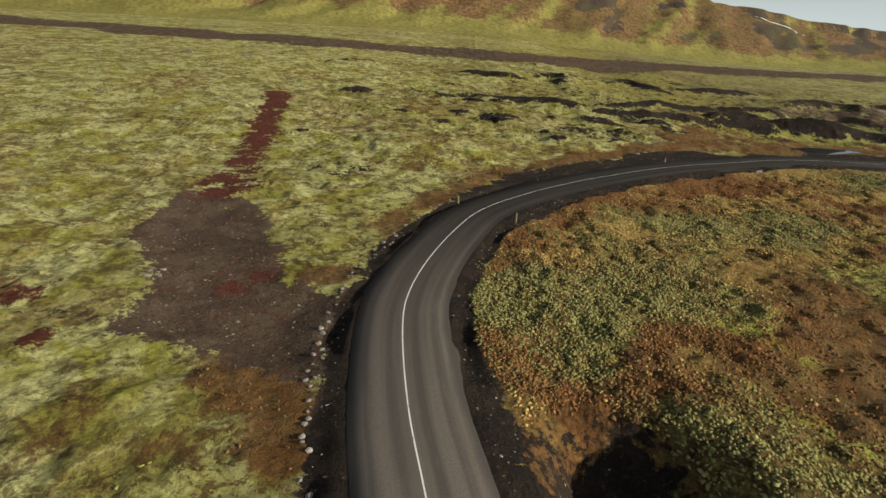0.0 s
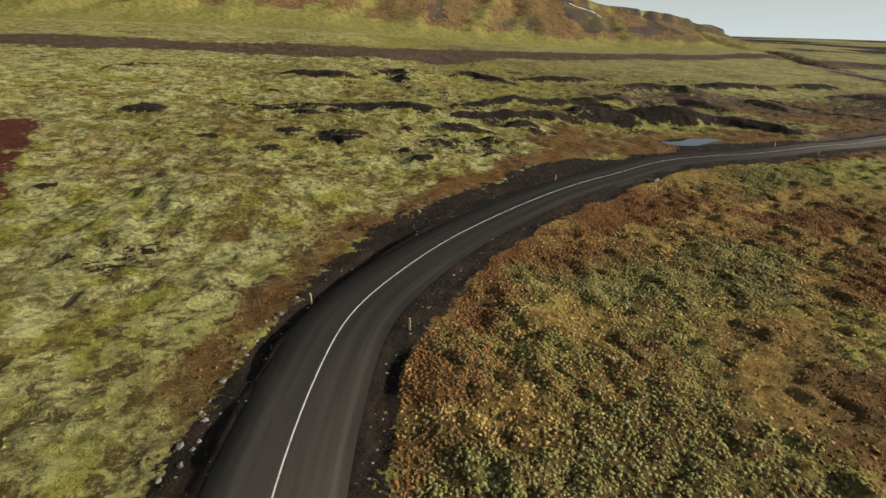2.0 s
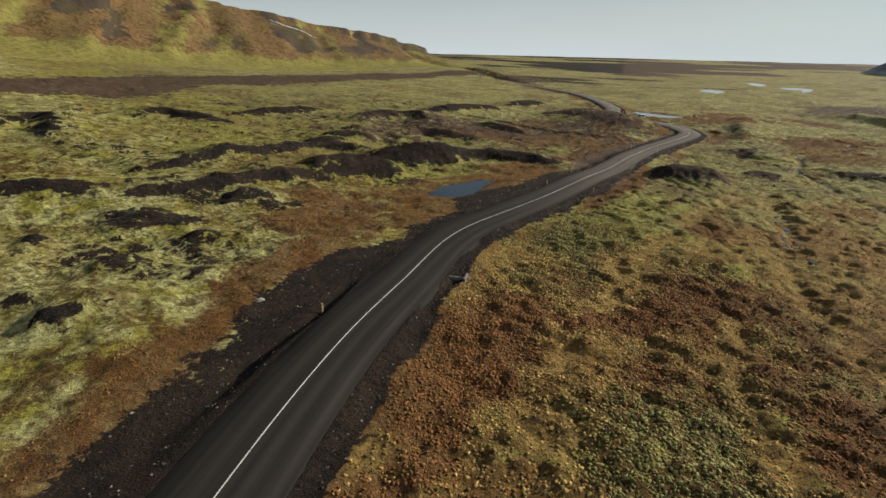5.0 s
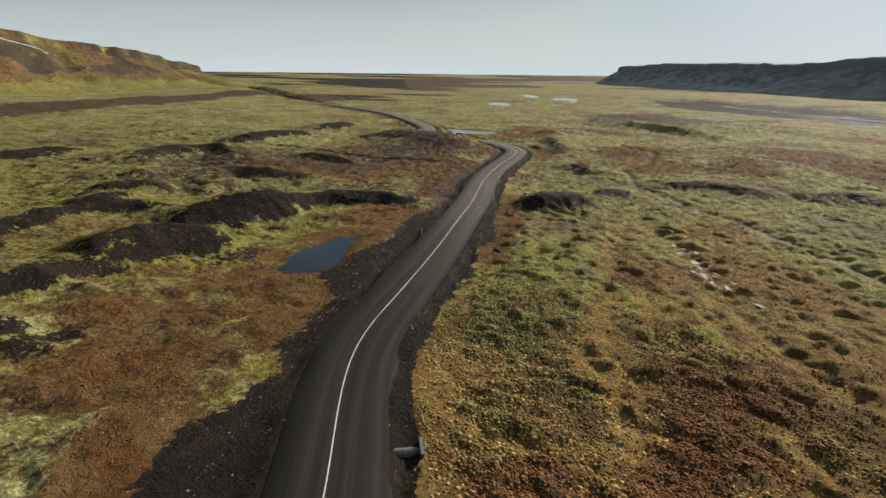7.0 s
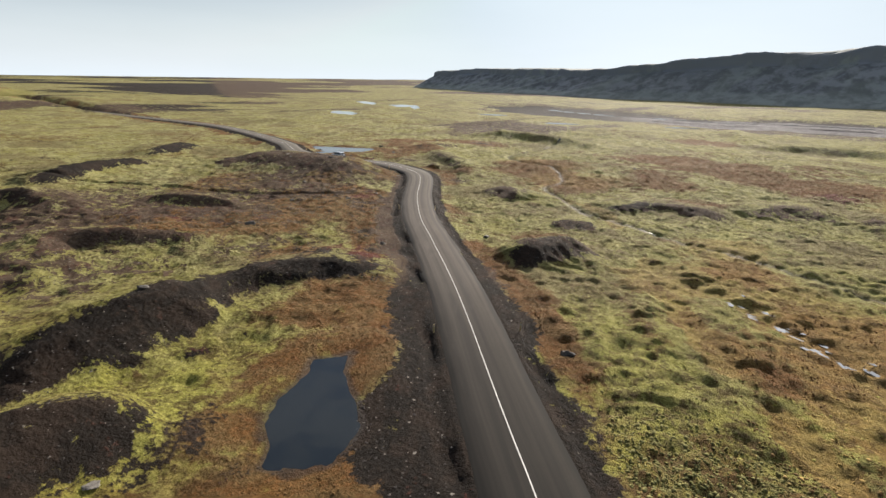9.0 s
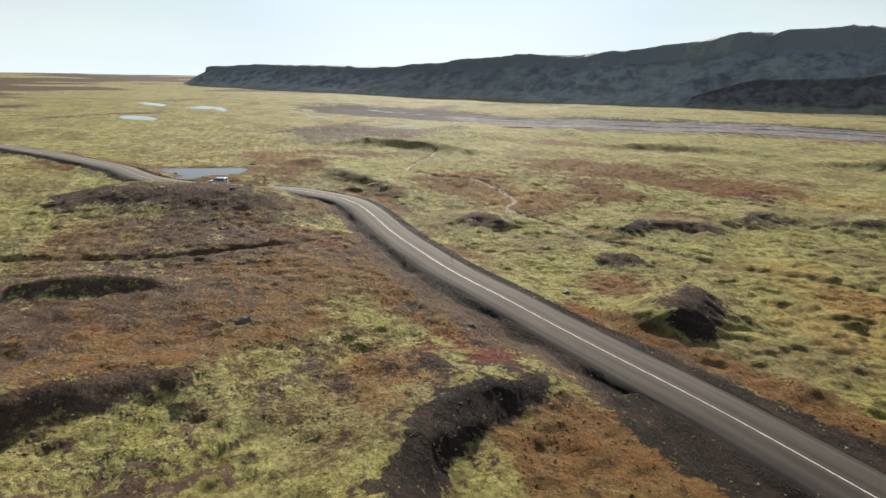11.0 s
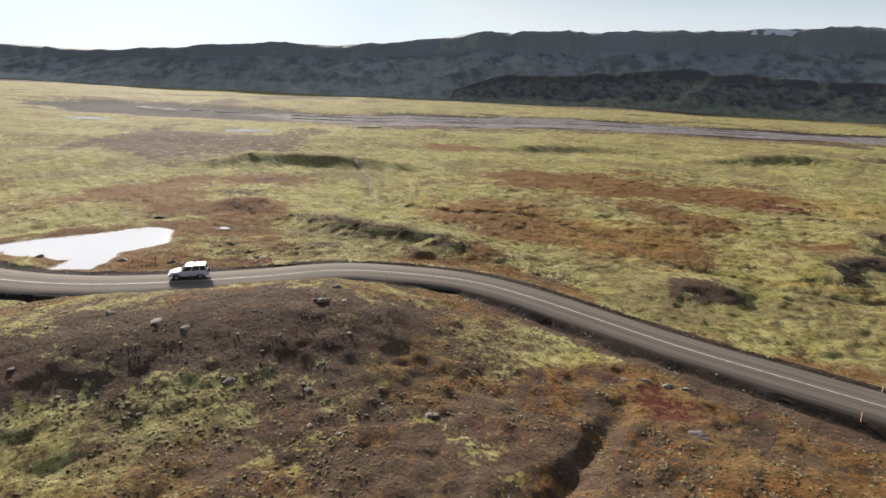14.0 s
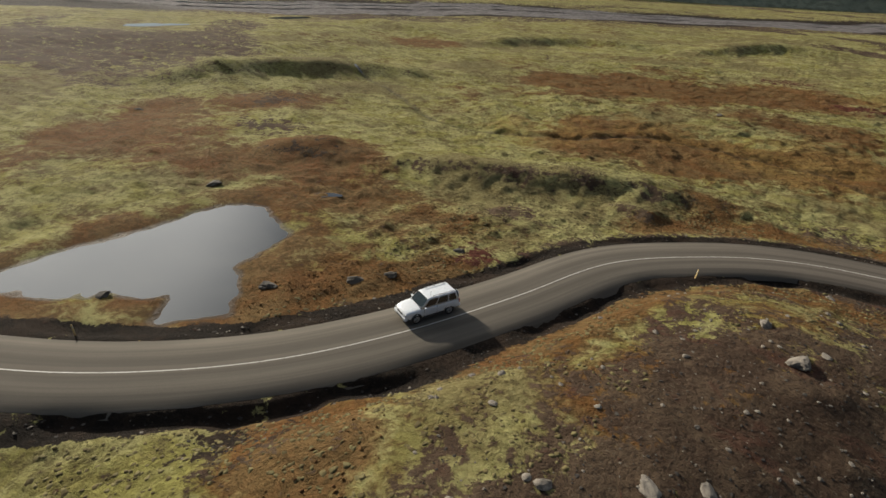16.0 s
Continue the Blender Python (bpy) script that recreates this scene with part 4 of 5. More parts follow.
tagged(sheet("water_roadside_pond", POND_A, LEVEL_A, 0.7, WATER), "dark still pond with rust-red grass round it", "pond", kind="structure")
tagged(sheet("water_bend_pond", POND_B, LEVEL_B, 0.9, WATER), "still pond that mirrors the pale sky", "pond", kind="structure")



def pool(cx, cy, rx, ry, turn):
    """A shallow far pool, with a ragged shore."""
    a = np.linspace(0, 2 * math.pi, 22, endpoint=False)
    r = 1 + 0.28 * field(np.cos(a) * 2 + cx, np.sin(a) * 2 + cy, 1.0, 30, 2)
    u, v = rx * r * np.cos(a), ry * r * np.sin(a)
    c, s = math.cos(radians(turn)), math.sin(radians(turn))
    x, y = cx + c * u - s * v, cy + s * u + c * v
    return list(zip(x, y)), float(height(x, y).max() if rx > 2.5 else np.median(height(x, y))) + 0.05


for k, row in enumerate(FAR_POOLS):
    shore, level = pool(*row)
    tagged(sheet("water_far_pool" if k < 7 else "water_puddle", shore, level, 0.0, WATER), "shallow pool on the plain with bright sky in it", "pool", kind="structure")


def trickle(name, line, width, material, lift=0.06, gaps=0.0, seed=40):
    c = spline(line, 1.2)
    run = np.arange(len(c)) * 1.2
    half = width * (0.55 + 0.45 * field(run, run * 0, 7.0, seed, 2))
    half = np.where(field(run, run * 0 + 5, 16.0, seed + 1, 2) > gaps, half, half * 0.03)
    t = np.gradient(c, axis=0)
    t /= np.linalg.norm(t, axis=1)[:, None]
    n = np.stack([t[:, 1], -t[:, 0]], 1) * half[:, None]
    z = height(c[:, 0], c[:, 1]) + lift
    v = np.stack([np.c_[c - n, z], np.c_[c + n, z]], 1).reshape(-1, 3)
    return mesh_object(name, v, grid_faces(len(c), 2)[:, ::-1], material)


tagged(trickle("water_stream", STREAM, 0.42, WATER, 0.22, 0.3), "narrow winding stream with bright glints through moss", "stream", kind="structure")
wet_spots = random.Random(6)
for k in range(24):
    u = wet_spots.uniform(0, 1) ** 1.3
    cx, cy = 113 - 23 * u + wet_spots.gauss(0, 0.9), 78.3 - 8.3 * u + wet_spots.gauss(0, 0.9)
    shore, level = pool(cx, cy, wet_spots.uniform(0.4, 1.2), wet_spots.uniform(0.15, 0.4), wet_spots.uniform(0, 50))
    tagged(sheet("water_bog", shore, level - 0.03, 0.0, WATER), "small bright puddle in boggy yellow-green moss", "puddle", kind="structure")
tagged(trickle("water_river", RIVER, 4.5, WATER, 1.7, -2.0, 47), "braided glacial river arm on grey gravel", "river", kind="structure")


# ---- hills ----
def hill(name, foot, top, depth, back, ribs, cut, crags, power, material, label, seed, bench=0.0, jag=0.0, knobs=0.0):
    """A long scarp: foot line, height and depth along it; gullied face, cliff band and plateau behind."""
    c = spline(foot, 6.0)
    t = np.gradient(c, axis=0)
    t /= np.linalg.norm(t, axis=1)[:, None]
    for _ in range(25):
        t[1:-1] = (t[:-2] + 2 * t[1:-1] + t[2:]) / 4
    n = np.stack([t[:, 1], -t[:, 0]], 1)
    zf = height(c[:, 0], c[:, 1]) + 0.5
    run = np.r_[0, np.cumsum(np.linalg.norm(np.diff(c, axis=0), axis=1))]
    knot = [run[np.argmin(np.hypot(*(c - p).T))] for p in foot]
    zt, dp = np.interp(run, knot, top), np.interp(run, knot, depth)
    for _ in range(6):
        zt[1:-1] = (zt[:-2] + 2 * zt[1:-1] + zt[2:]) / 4
    zt += jag * (np.round(1.5 * field(run, run * 0, 210, seed + 5, 2)) / 1.5 + 0.35 * field(run, run * 0, 60, seed + 6, 3))
    cliff = np.interp(run, knot, crags)[:, None]
    v = np.concatenate([np.linspace(-0.15, 1, 70), 1 + np.linspace(0.03, 1, 14) ** 1.6 * back])
    R, V = np.meshgrid(run, v, indexing="ij")
    slant = R + V * dp[:, None] * 0.8
    rib = np.abs(field(slant + 0.35 * ribs * field(R, V * 120, ribs, seed + 3, 2), V * 30 + 0 * R, ribs, seed, 3))
    flat = np.clip(V / 0.95, 0, 1)
    shape = 0.45 * flat**power + 0.55 * smooth(0, 1, flat)
    crag = np.where(V < 0.82, 0.68 * np.clip(V / 0.82, 0, 1) ** power, 0.68 + 0.32 * smooth(0.82, 0.865, V))
    spur = bench * smooth(-0.25, 0.25, field(run, run * 0, 330, seed + 7, 2))[:, None]
    lumpy = 1 + 0.55 * field(R, V * 200, 150, seed + 8, 3)
    step = 0.4 * lumpy * smooth(0.0, 0.2, V) - 0.05 * smooth(0.25, 0.45, V) + (1.05 - 0.4 * lumpy) * smooth(0.55, 0.88, V)
    shape = shape * (1 - spur) + spur * step
    crag = crag * (1 - spur) + spur * step
    shape = np.where(V < 0, 1.6 * V, shape * (1 - cliff) + cliff * crag)
    shape = np.where(V > 0.95, shape + 0.015 * (V - 0.95), shape)
    face = smooth(0.03, 0.3, V) * smooth(1.1, 0.85, V)
    push = (rib - 0.4) * face * cut
    D = (V + push * 0.07) * dp[:, None]
    Z = zf[:, None] + (zt - zf)[:, None] * (shape - push * 0.11 + 0.02 * field(R, V * dp[:, None], 28, seed + 1, 3) * smooth(0.02, 0.2, V))
    X, Y = c[:, None, 0] + n[:, None, 0] * D, c[:, None, 1] + n[:, None, 1] * D
    ob = mesh_object(name, np.stack([X, Y, Z], -1).reshape(-1, 3), grid_faces(*X.shape)[:, ::-1], material)
    rocky = smooth(0.74, 0.83, V) * smooth(0.95, 0.9, V) * (0.1 + 0.65 * cliff) + 0.55 * face * smooth(0.45, 0.0, rib) * smooth(0.2, 0.5, V)
    streak = (0.7 + 0.12 * field(slant, V * 25, ribs * 2.5, seed + 2, 2) + 0.22 * field(slant, V * 40, ribs * 0.5, seed + 4, 3)) * smooth(0.06, 0.36, V) * smooth(1.05, 0.88, V)
    rocky = rocky + knobs * smooth(0.2, 0.6, field(slant, V * dp[:, None], 26, seed + 9, 3)) * smooth(0.2, 0.35, V) * smooth(0.92, 0.7, V)
    paint_mask(ob, "cover", rocky, streak, 0 * V)
    return tagged(ob, label, "hill", kind="structure"), (X, Y, Z)


HILL_N = hill_material("grassy_scree_slope", (0.215, 0.19, 0.052), (0.155, 0.092, 0.04), (0.05, 0.037, 0.028), 3.0, 0.65)
# southern fell and, less so, spur: distance haze painted as paler base colour
HILL_S = hill_material("haze_paled_fell", (0.37, 0.385, 0.34), (0.335, 0.34, 0.33), (0.295, 0.305, 0.315), 2.0, 6.0)
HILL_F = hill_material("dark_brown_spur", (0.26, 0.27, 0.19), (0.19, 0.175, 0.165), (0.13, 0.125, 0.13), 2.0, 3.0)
hill_n, grid_n = hill("hill_north", FOOT_N, [34, 27, 24, 40, 50, 67, 86, 108, 130, 140], [70, 80, 85, 100, 120, 145, 165, 180, 190, 190], 3.0, 34, 0.5, [0.95, 0.95, 0.95, 0.85, 0.25, 0.0, 0.0, 0.0, 0.0, 0.0], 1.35, HILL_N,
                      "long green and rust-brown scree slope with cliff top", 51, knobs=0.75)
FOOT_S = [(-330, -1350), (170, -1110), (495, -900), (725, -735), (930, -576), (990, -530), (1059, -460), (1310, -210), (1460, -79), (1546, -7), (1690, 110), (1955, 300), (2070, 380), (2160, 440), (2310, 425), (2490, 260)]
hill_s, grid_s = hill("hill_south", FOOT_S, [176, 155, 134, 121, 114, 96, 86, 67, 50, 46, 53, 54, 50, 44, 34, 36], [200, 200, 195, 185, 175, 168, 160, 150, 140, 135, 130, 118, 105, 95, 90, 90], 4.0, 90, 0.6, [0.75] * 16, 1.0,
                      HILL_S, "long flat-topped fell across the valley, paled for haze", 61, 0.0, 1.8)
FOOT_F = [(20, -1045), (190, -985), (330, -935), (470, -860), (600, -775), (720, -685), (830, -600), (905, -545)]
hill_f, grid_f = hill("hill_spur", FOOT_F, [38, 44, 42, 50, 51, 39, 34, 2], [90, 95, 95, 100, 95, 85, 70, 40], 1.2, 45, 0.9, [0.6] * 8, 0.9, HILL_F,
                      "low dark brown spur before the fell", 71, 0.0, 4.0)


# ---- low plants, as masses ----
def scatter(count, x0, x1, y0, y1, seed):
    r = np.random.default_rng(seed)
    x, y = r.uniform(x0, x1, count), r.uniform(y0, y1, count)
    i = np.clip(np.searchsorted(plan.gx, x), 0, len(plan.gx) - 1)
    j = np.clip(np.searchsorted(plan.gy, y), 0, len(plan.gy) - 1)
    return r, x, y, (j, i)


def clumps(name, x, y, size, tall, material, label, rnd, soft=True, spike=0.0):
    """Many low bushy clumps on the ground, as one mass."""
    a = np.linspace(0, 2 * math.pi, 5, endpoint=False)
    base = np.concatenate([np.c_[np.cos(a), np.sin(a), 0 * a - 0.25], np.c_[0.72 * np.cos(a + 0.6), 0.72 * np.sin(a + 0.6), 0 * a + 0.62], [[0, 0, 1]]])
    f = [(k, (k + 1) % 5, 5 + k) for k in range(5)] + [((k + 1) % 5, 5 + (k + 1) % 5, 5 + k) for k in range(5)] + [(5 + k, 5 + (k + 1) % 5, 10) for k in range(5)]
    n = len(x)
    v = base[None] * (1 + 0.32 * rnd.standard_normal((n, 11, 1))) + 0.10 * rnd.standard_normal((n, 11, 3))
    v[:, 10, 2] += spike * rnd.uniform(0.3, 1.0, n)
    v[:, 5:10, 2] += spike * 0.5 * rnd.uniform(-0.6, 1.0, (n, 5))
    turn = rnd.uniform(0, 2 * math.pi, n)
    c, s = np.cos(turn)[:, None], np.sin(turn)[:, None]
    wide = size[:, None] * rnd.uniform(0.75, 1.3, (n, 1))
    px, py = v[..., 0] * wide, v[..., 1] * size[:, None]
    out = np.stack([x[:, None] + c * px - s * py, y[:, None] + s * px + c * py, height(x, y)[:, None] + v[..., 2] * tall[:, None]], -1)
    faces = (np.array(f)[None] + (11 * np.arange(n))[:, None, None]).reshape(-1, 3)
    return tagged(mesh_object(name, out.reshape(-1, 3), faces, material, smooth_shade=soft), label, "plants", kind="stuff")


HEATHER = tuft_material("grey_green_heather", (0.15, 0.138, 0.043), (0.25, 0.23, 0.085), (0.08, 0.066, 0.024), True)
RUSTY = tuft_material("rust_grass", (0.12, 0.06, 0.025), (0.2, 0.12, 0.045), (0.08, 0.042, 0.018))
MOSSY = tuft_material("yellow_moss_cushion", (0.22, 0.2, 0.035), (0.33, 0.29, 0.08), (0.15, 0.12, 0.035))

rnd, cx, cy, at = scatter(420000, -2, 112, 8, 105, 71)
ok = (m_gravel[at] < 0.3) & (m_wet[at] < 0.2) & (m_carpet[at] * (1.1 - 0.5 * m_straw[at] - 0.15 * m_rust[at]) + 0.14 * rnd.standard_normal(len(cx)) > 0.5) & (cx - 0.62 * (cy - 30) < 62)
ok = np.flatnonzero(ok)[:50000]
hx, hy = cx[ok], cy[ok]
spot_of = (at[0][ok], at[1][ok])
heather = clumps("heather_clumps", hx, hy, rnd.uniform(0.07, 0.17, len(hx)) * rnd.uniform(0.7, 1.15, len(hx)), rnd.uniform(0.035, 0.085, len(hx)), HEATHER, "low grey-green heather clumps covering the heath", rnd, True, 0.3)
deep = field(hx, hy, 26, 34, 2) + 0.3 * field(hx, hy, 6, 35, 2) + 0.5 * smooth(12, 38, hx) - 0.2 + 0.7 * np.exp(-(((hx - 28) / 9) ** 2 + ((hy - 27) / 6) ** 2))
paint_mask(heather, "tint", *(np.repeat(v, 11) for v in (m_rust[spot_of], m_straw[spot_of], smooth(-0.15, 0.45, deep))))
rnd, cx, cy, at = scatter(160000, -45, 235, 5, 190, 72)
ok = (m_gravel[at] < 0.2) & (m_wet[at] < 0.3) & (m_rust[at] + 0.15 * rnd.standard_normal(len(cx)) > 0.55)
hx, hy = cx[ok][:12000], cy[ok][:12000]
clumps("rust_grass_tufts", hx, hy, rnd.uniform(0.05, 0.12, len(hx)), rnd.uniform(0.04, 0.09, len(hx)), RUSTY, "rust-brown and straw grass tufts on the heath", rnd, True, 0.7)
rnd, cx, cy, at = scatter(120000, -60, 235, 5, 190, 73)
ok = (m_gravel[at] < 0.3) & (m_red[at] < 0.2) & (m_wet[at] < 0.2) & (m_heather[at] < 0.62) & (m_rust[at] < 0.5) & (m_pale[at] < 0.85)
hx, hy = cx[ok][:5000], cy[ok][:5000]
clumps("moss_cushions", hx, hy, rnd.uniform(0.07, 0.16, len(hx)), rnd.uniform(0.02, 0.05, len(hx)), MOSSY, "yellow-green moss cushions on old gravel", rnd)
DRY_GRASS = tuft_material("dry_grass_tuft", (0.09, 0.07, 0.032), (0.185, 0.16, 0.075), (0.07, 0.052, 0.024))
rnd, cx, cy, at = scatter(90000, 112, 232, 112, 190, 75)
ok = (m_gravel[at] < 0.62) & (m_wet[at] < 0.2) & (m_red[at] < 0.3) & (np.abs(field(cx, cy, 5, 48, 2)) < 0.45)
hx, hy = cx[ok][:11000], cy[ok][:11000]
clumps("dry_grass_tufts", hx, hy, rnd.uniform(0.07, 0.2, len(hx)), rnd.uniform(0.015, 0.045, len(hx)), DRY_GRASS, "dry brown and olive grass tufts on brown soil", rnd, True, 0.4)
rnd, cx, cy, at = scatter(160000, -45, 235, 5, 190, 74)
ok = m_gravel[at] > 0.5
hx, hy = cx[ok], cy[ok]
gap = np.min(np.hypot(hx[:, None] - CENTRE[None, ::3, 0], hy[:, None] - CENTRE[None, ::3, 1]), axis=1)
hx, hy = hx[gap > 4.0][:14000], hy[gap > 4.0][:14000]
clumps("gravel_stones", hx, hy, rnd.uniform(0.035, 0.1, len(hx)) * rnd.uniform(0.6, 1.5, len(hx)), rnd.uniform(0.02, 0.055, len(hx)), STONES, "loose dark and pale stones on bare gravel", rnd, False)["category"] = "stones"


# ---- things ----
def part(name, bm, material, parent=None, label="", soft=False):
    """Links a bmesh as one mesh object, under a thing or a part."""
    me = bpy.data.meshes.new(name)
    bm.normal_update()
    bm.to_mesh(me)
    bm.free()
    for f in me.polygons:
        f.use_smooth = soft
    me.materials.append(material)
    ob = new(name, me)
    ob.parent = parent
    return tagged(ob, label) if label else ob


def box(sx, sy, sz, at=(0, 0, 0), bevel=0.0, segments=2, turn=None):
    bm = bmesh.new()
    bmesh.ops.create_cube(bm, size=1.0, matrix=Matrix.Diagonal((sx, sy, sz, 1)))
    if bevel:
        bmesh.ops.bevel(bm, geom=bm.edges[:], offset=bevel, segments=segments, affect="EDGES", profile=0.6)
    bmesh.ops.transform(bm, matrix=Matrix.Translation(at) @ (turn or Matrix()), verts=bm.verts)
    return bm


def rod(radius, length, at, axis="y", sides=16, bevel=0.0, r2=None):
    bm = bmesh.new()
    bmesh.ops.create_cone(bm, cap_ends=True, segments=sides, radius1=radius, radius2=radius if r2 is None else r2, depth=length)
    if bevel:
        rim = [e for e in bm.edges if abs(e.verts[0].co.z - e.verts[1].co.z) < 1e-5]
        bmesh.ops.bevel(bm, geom=rim, offset=bevel, segments=2, affect="EDGES", profile=0.5)
    turn = {"x": Matrix.Rotation(math.pi / 2, 4, "Y"), "y": Matrix.Rotation(math.pi / 2, 4, "X"), "z": Matrix()}[axis]
    bmesh.ops.transform(bm, matrix=Matrix.Translation(at) @ turn, verts=bm.verts)
    return bm


def empty(name, m=None):
    ob = new(name)
    ob.empty_display_size = 0.3
    if m is not None:
        ob.matrix_world = m
    return ob


# stones: a few shapes, shared
def rock_mesh(name, seed, detail, squash, material=ROCK):
    bm = bmesh.new()
    bmesh.ops.create_icosphere(bm, subdivisions=detail, radius=0.5)
    for v in bm.verts:
        p = v.co.normalized()
        k = 0.5 * (1 + 0.5 * noise.noise(p * 1.5 + Vector((seed * 7.1, 0, 0))) + 0.24 * noise.noise(p * 3.4 + Vector((0, seed * 3.3, 0))))
        # flat broken faces
        for n in range(4):
            d = Vector((math.sin(seed * 5 + n * 2.1), math.cos(seed * 3 + n * 1.7), math.sin(n * 2.6 + seed))).normalized()
            q = p.dot(d)
            if q > 0.55:
                k = min(k, 0.30 / q + 0.06)
        v.co = Vector((p.x * k * 1.15, p.y * k, p.z * k * squash + 0.10))
    me = bpy.data.meshes.new(name)
    bm.to_mesh(me)
    bm.free()
    for f in me.polygons:
        f.use_smooth = False
    me.materials.append(material)
    return me


ROCK_DARK = rock_material("dark_brown_basalt", 0.42)
BOULDERS = [rock_mesh("boulder", k + 1, 3, 0.72) for k in range(4)]
DARK_BOULDERS = [rock_mesh("boulder", k + 21, 3, 0.9, ROCK_DARK) for k in range(4)]
COBBLES = [rock_mesh("stone", k + 11, 2, 0.7) for k in range(5)]
dice = random.Random(8)


def stone(x, y, size, label, name="stone", group="", low=0.22):
    shapes = (DARK_BOULDERS if label.startswith("dark") else BOULDERS) if size > 0.75 else COBBLES
    ob = new(name, dice.choice(shapes))
    ob.matrix_world = Matrix.LocRotScale((x, y, float(height(x, y)) + size * (0.15 - low)), Euler((0, 0, dice.uniform(0, 6.28))),
                                         Vector((size * dice.uniform(0.85, 1.2), size, size * dice.uniform(0.5, 0.75))) * 0.9)
    return tagged(ob, label, "boulder" if size > 0.75 else "stone", group)


PALE_B, DARK_B = "pale grey weathered boulder lying on the heath", "dark brown boulder standing on the moss"
for x, y, size, label in ((-25.2, 66.5, 0.9, PALE_B), (93.7, 99.9, 1.3, DARK_B), (135.3, 149.6, 2.0, DARK_B), (137.8, 108.6, 1.2, PALE_B), (129.5, 125, 1.0, DARK_B),
                          (159.1, 151.4, 0.9, DARK_B), (163.8, 140.3, 1.5, PALE_B), (257.6, 152.8, 1.7, DARK_B), (230, 159.3, 1.3, DARK_B),
                          (235, 164.3, 1.5, DARK_B), (228.2, 156.7, 1.0, DARK_B), (244.2, 172.9, 1.1, DARK_B), (226.2, 148.7, 1.1, DARK_B),
                          (198.2, 154.2, 1.5, PALE_B), (196.9, 152.4, 0.8, PALE_B), (200.5, 151, 1.0, PALE_B), (203.6, 169.1, 1.2, PALE_B), (201.3, 167.3, 1.0, PALE_B),
                          (207.6, 171.9, 0.85, PALE_B), (179.2, 155.6, 1.0, PALE_B), (215.5, 66.5, 1.4, DARK_B), (95, 142, 1.2, DARK_B),
                          (71.6, 130.3, 0.9, PALE_B), (34.4, 98.3, 0.9, PALE_B), (302, 136, 1.4, DARK_B), (188, 162, 0.9, PALE_B), (192.6, 166.9, 1.0, DARK_B), (195.5, 134.9, 0.8, PALE_B)):
    stone(x, y, size, label, "boulder")
for x, y in ((170.8, 135.3), (169.1, 134.1), (172.4, 136.3), (167.6, 133.4)):
    stone(x, y, dice.uniform(0.75, 0.95), "pale boulder in a short row beside the road", "boulder", "row of pale boulders")
for k in range(9):
    stone(-23.4 + dice.uniform(-0.8, 0.8), 39.3 + dice.uniform(-0.9, 0.9), dice.uniform(0.3, 0.6), "white stone in a small heap on gravel", "stone", "heap of white stones")
# kerb of stones along the outer edge of the bend
left_n = np.gradient(CENTRE, axis=0)
left_n = np.stack([-left_n[:, 1], left_n[:, 0]], 1) / np.linalg.norm(left_n, axis=1)[:, None]
edge = [CENTRE[k] + left_n[k] * 5.5 for k in range(len(CENTRE)) if 17 < CENTRE[k][1] < 62 and CENTRE[k][0] < 8]
edge = spline(edge, 0.6)
for x, y in edge:
    if dice.random() < 0.86:
        stone(x + dice.gauss(0, 0.22), y + dice.gauss(0, 0.22), dice.uniform(0.25, 0.5), "grey stone in a line along the roadside", "stone", "line of stones along the bend", 0.12)
for k in range(130):
    a, r = dice.uniform(0, 6.28), 19 * math.sqrt(dice.random())
    x, y = 200 + r * math.cos(a), 160 + 1.2 * r * math.sin(a)
    if np.min(np.hypot(CENTRE[:, 0] - x, CENTRE[:, 1] - y)) > 5.5:
        stone(x, y, dice.choice((0.18, 0.22, 0.25, 0.3, 0.35, 0.45, 0.55)), "pale loose stone on the gravelly knoll", "stone", "stones on the knoll", 0.15)

# dark outcrops on the plain under the hill
for x, y, size in ((-94, 201, 4.6), (-74, 203, 3.6)):
    stone(x, y, size, "dark lava outcrop standing on the mossy plain", "outcrop")["category"] = "outcrop"

# ---- roadside marker posts ----
POST_M = plain_material("weathered_yellow_post_paint", (0.74, 0.54, 0.24), 0.6, 0, 0.4, 12)
BAND_M = plain_material("grey_reflector", (0.55, 0.55, 0.52), 0.25, 0.0, 0.2)


def marker_post():
    post = empty("marker_post")
    bm = box(0.14, 0.06, 1.05, (0, 0, 0.45), 0.012)
    for v in bm.verts:
        if v.co.z > 0.85:
            v.co.z += 0.5 * v.co.x
    part("stake", bm, POST_M, post)
    part("reflector", box(0.1, 0.072, 0.12, (0, 0, 0.75), 0.006), BAND_M, post, "grey reflector plate")
    return tagged(post, "slim yellow wooden marker post at the roadside", "marker post", "roadside marker posts")


first = marker_post()
POSTS = [(1.75, 64.15), (8.3, 58.2), (37.8, 93.6), (98.7, 104.2), (97.2, 112.9), (155.0, 127.0), (154.7, 119.6), (240.7, 176.6), (206.3, 139.3)]
for k, (x, y) in enumerate(POSTS):
    n = int(np.argmin(np.hypot(CENTRE[:, 0] - x, CENTRE[:, 1] - y)))
    d = CENTRE[min(n + 1, len(CENTRE) - 1)] - CENTRE[n - 1]
    m = pose(x, y, float(height(x, y)) - 0.04, dice.uniform(-5, 5), dice.uniform(-6, 6), math.degrees(math.atan2(d[1], d[0])) + 90)
    if k == 0:
        first.matrix_basis = m
    else:
        copy_thing(first, m)

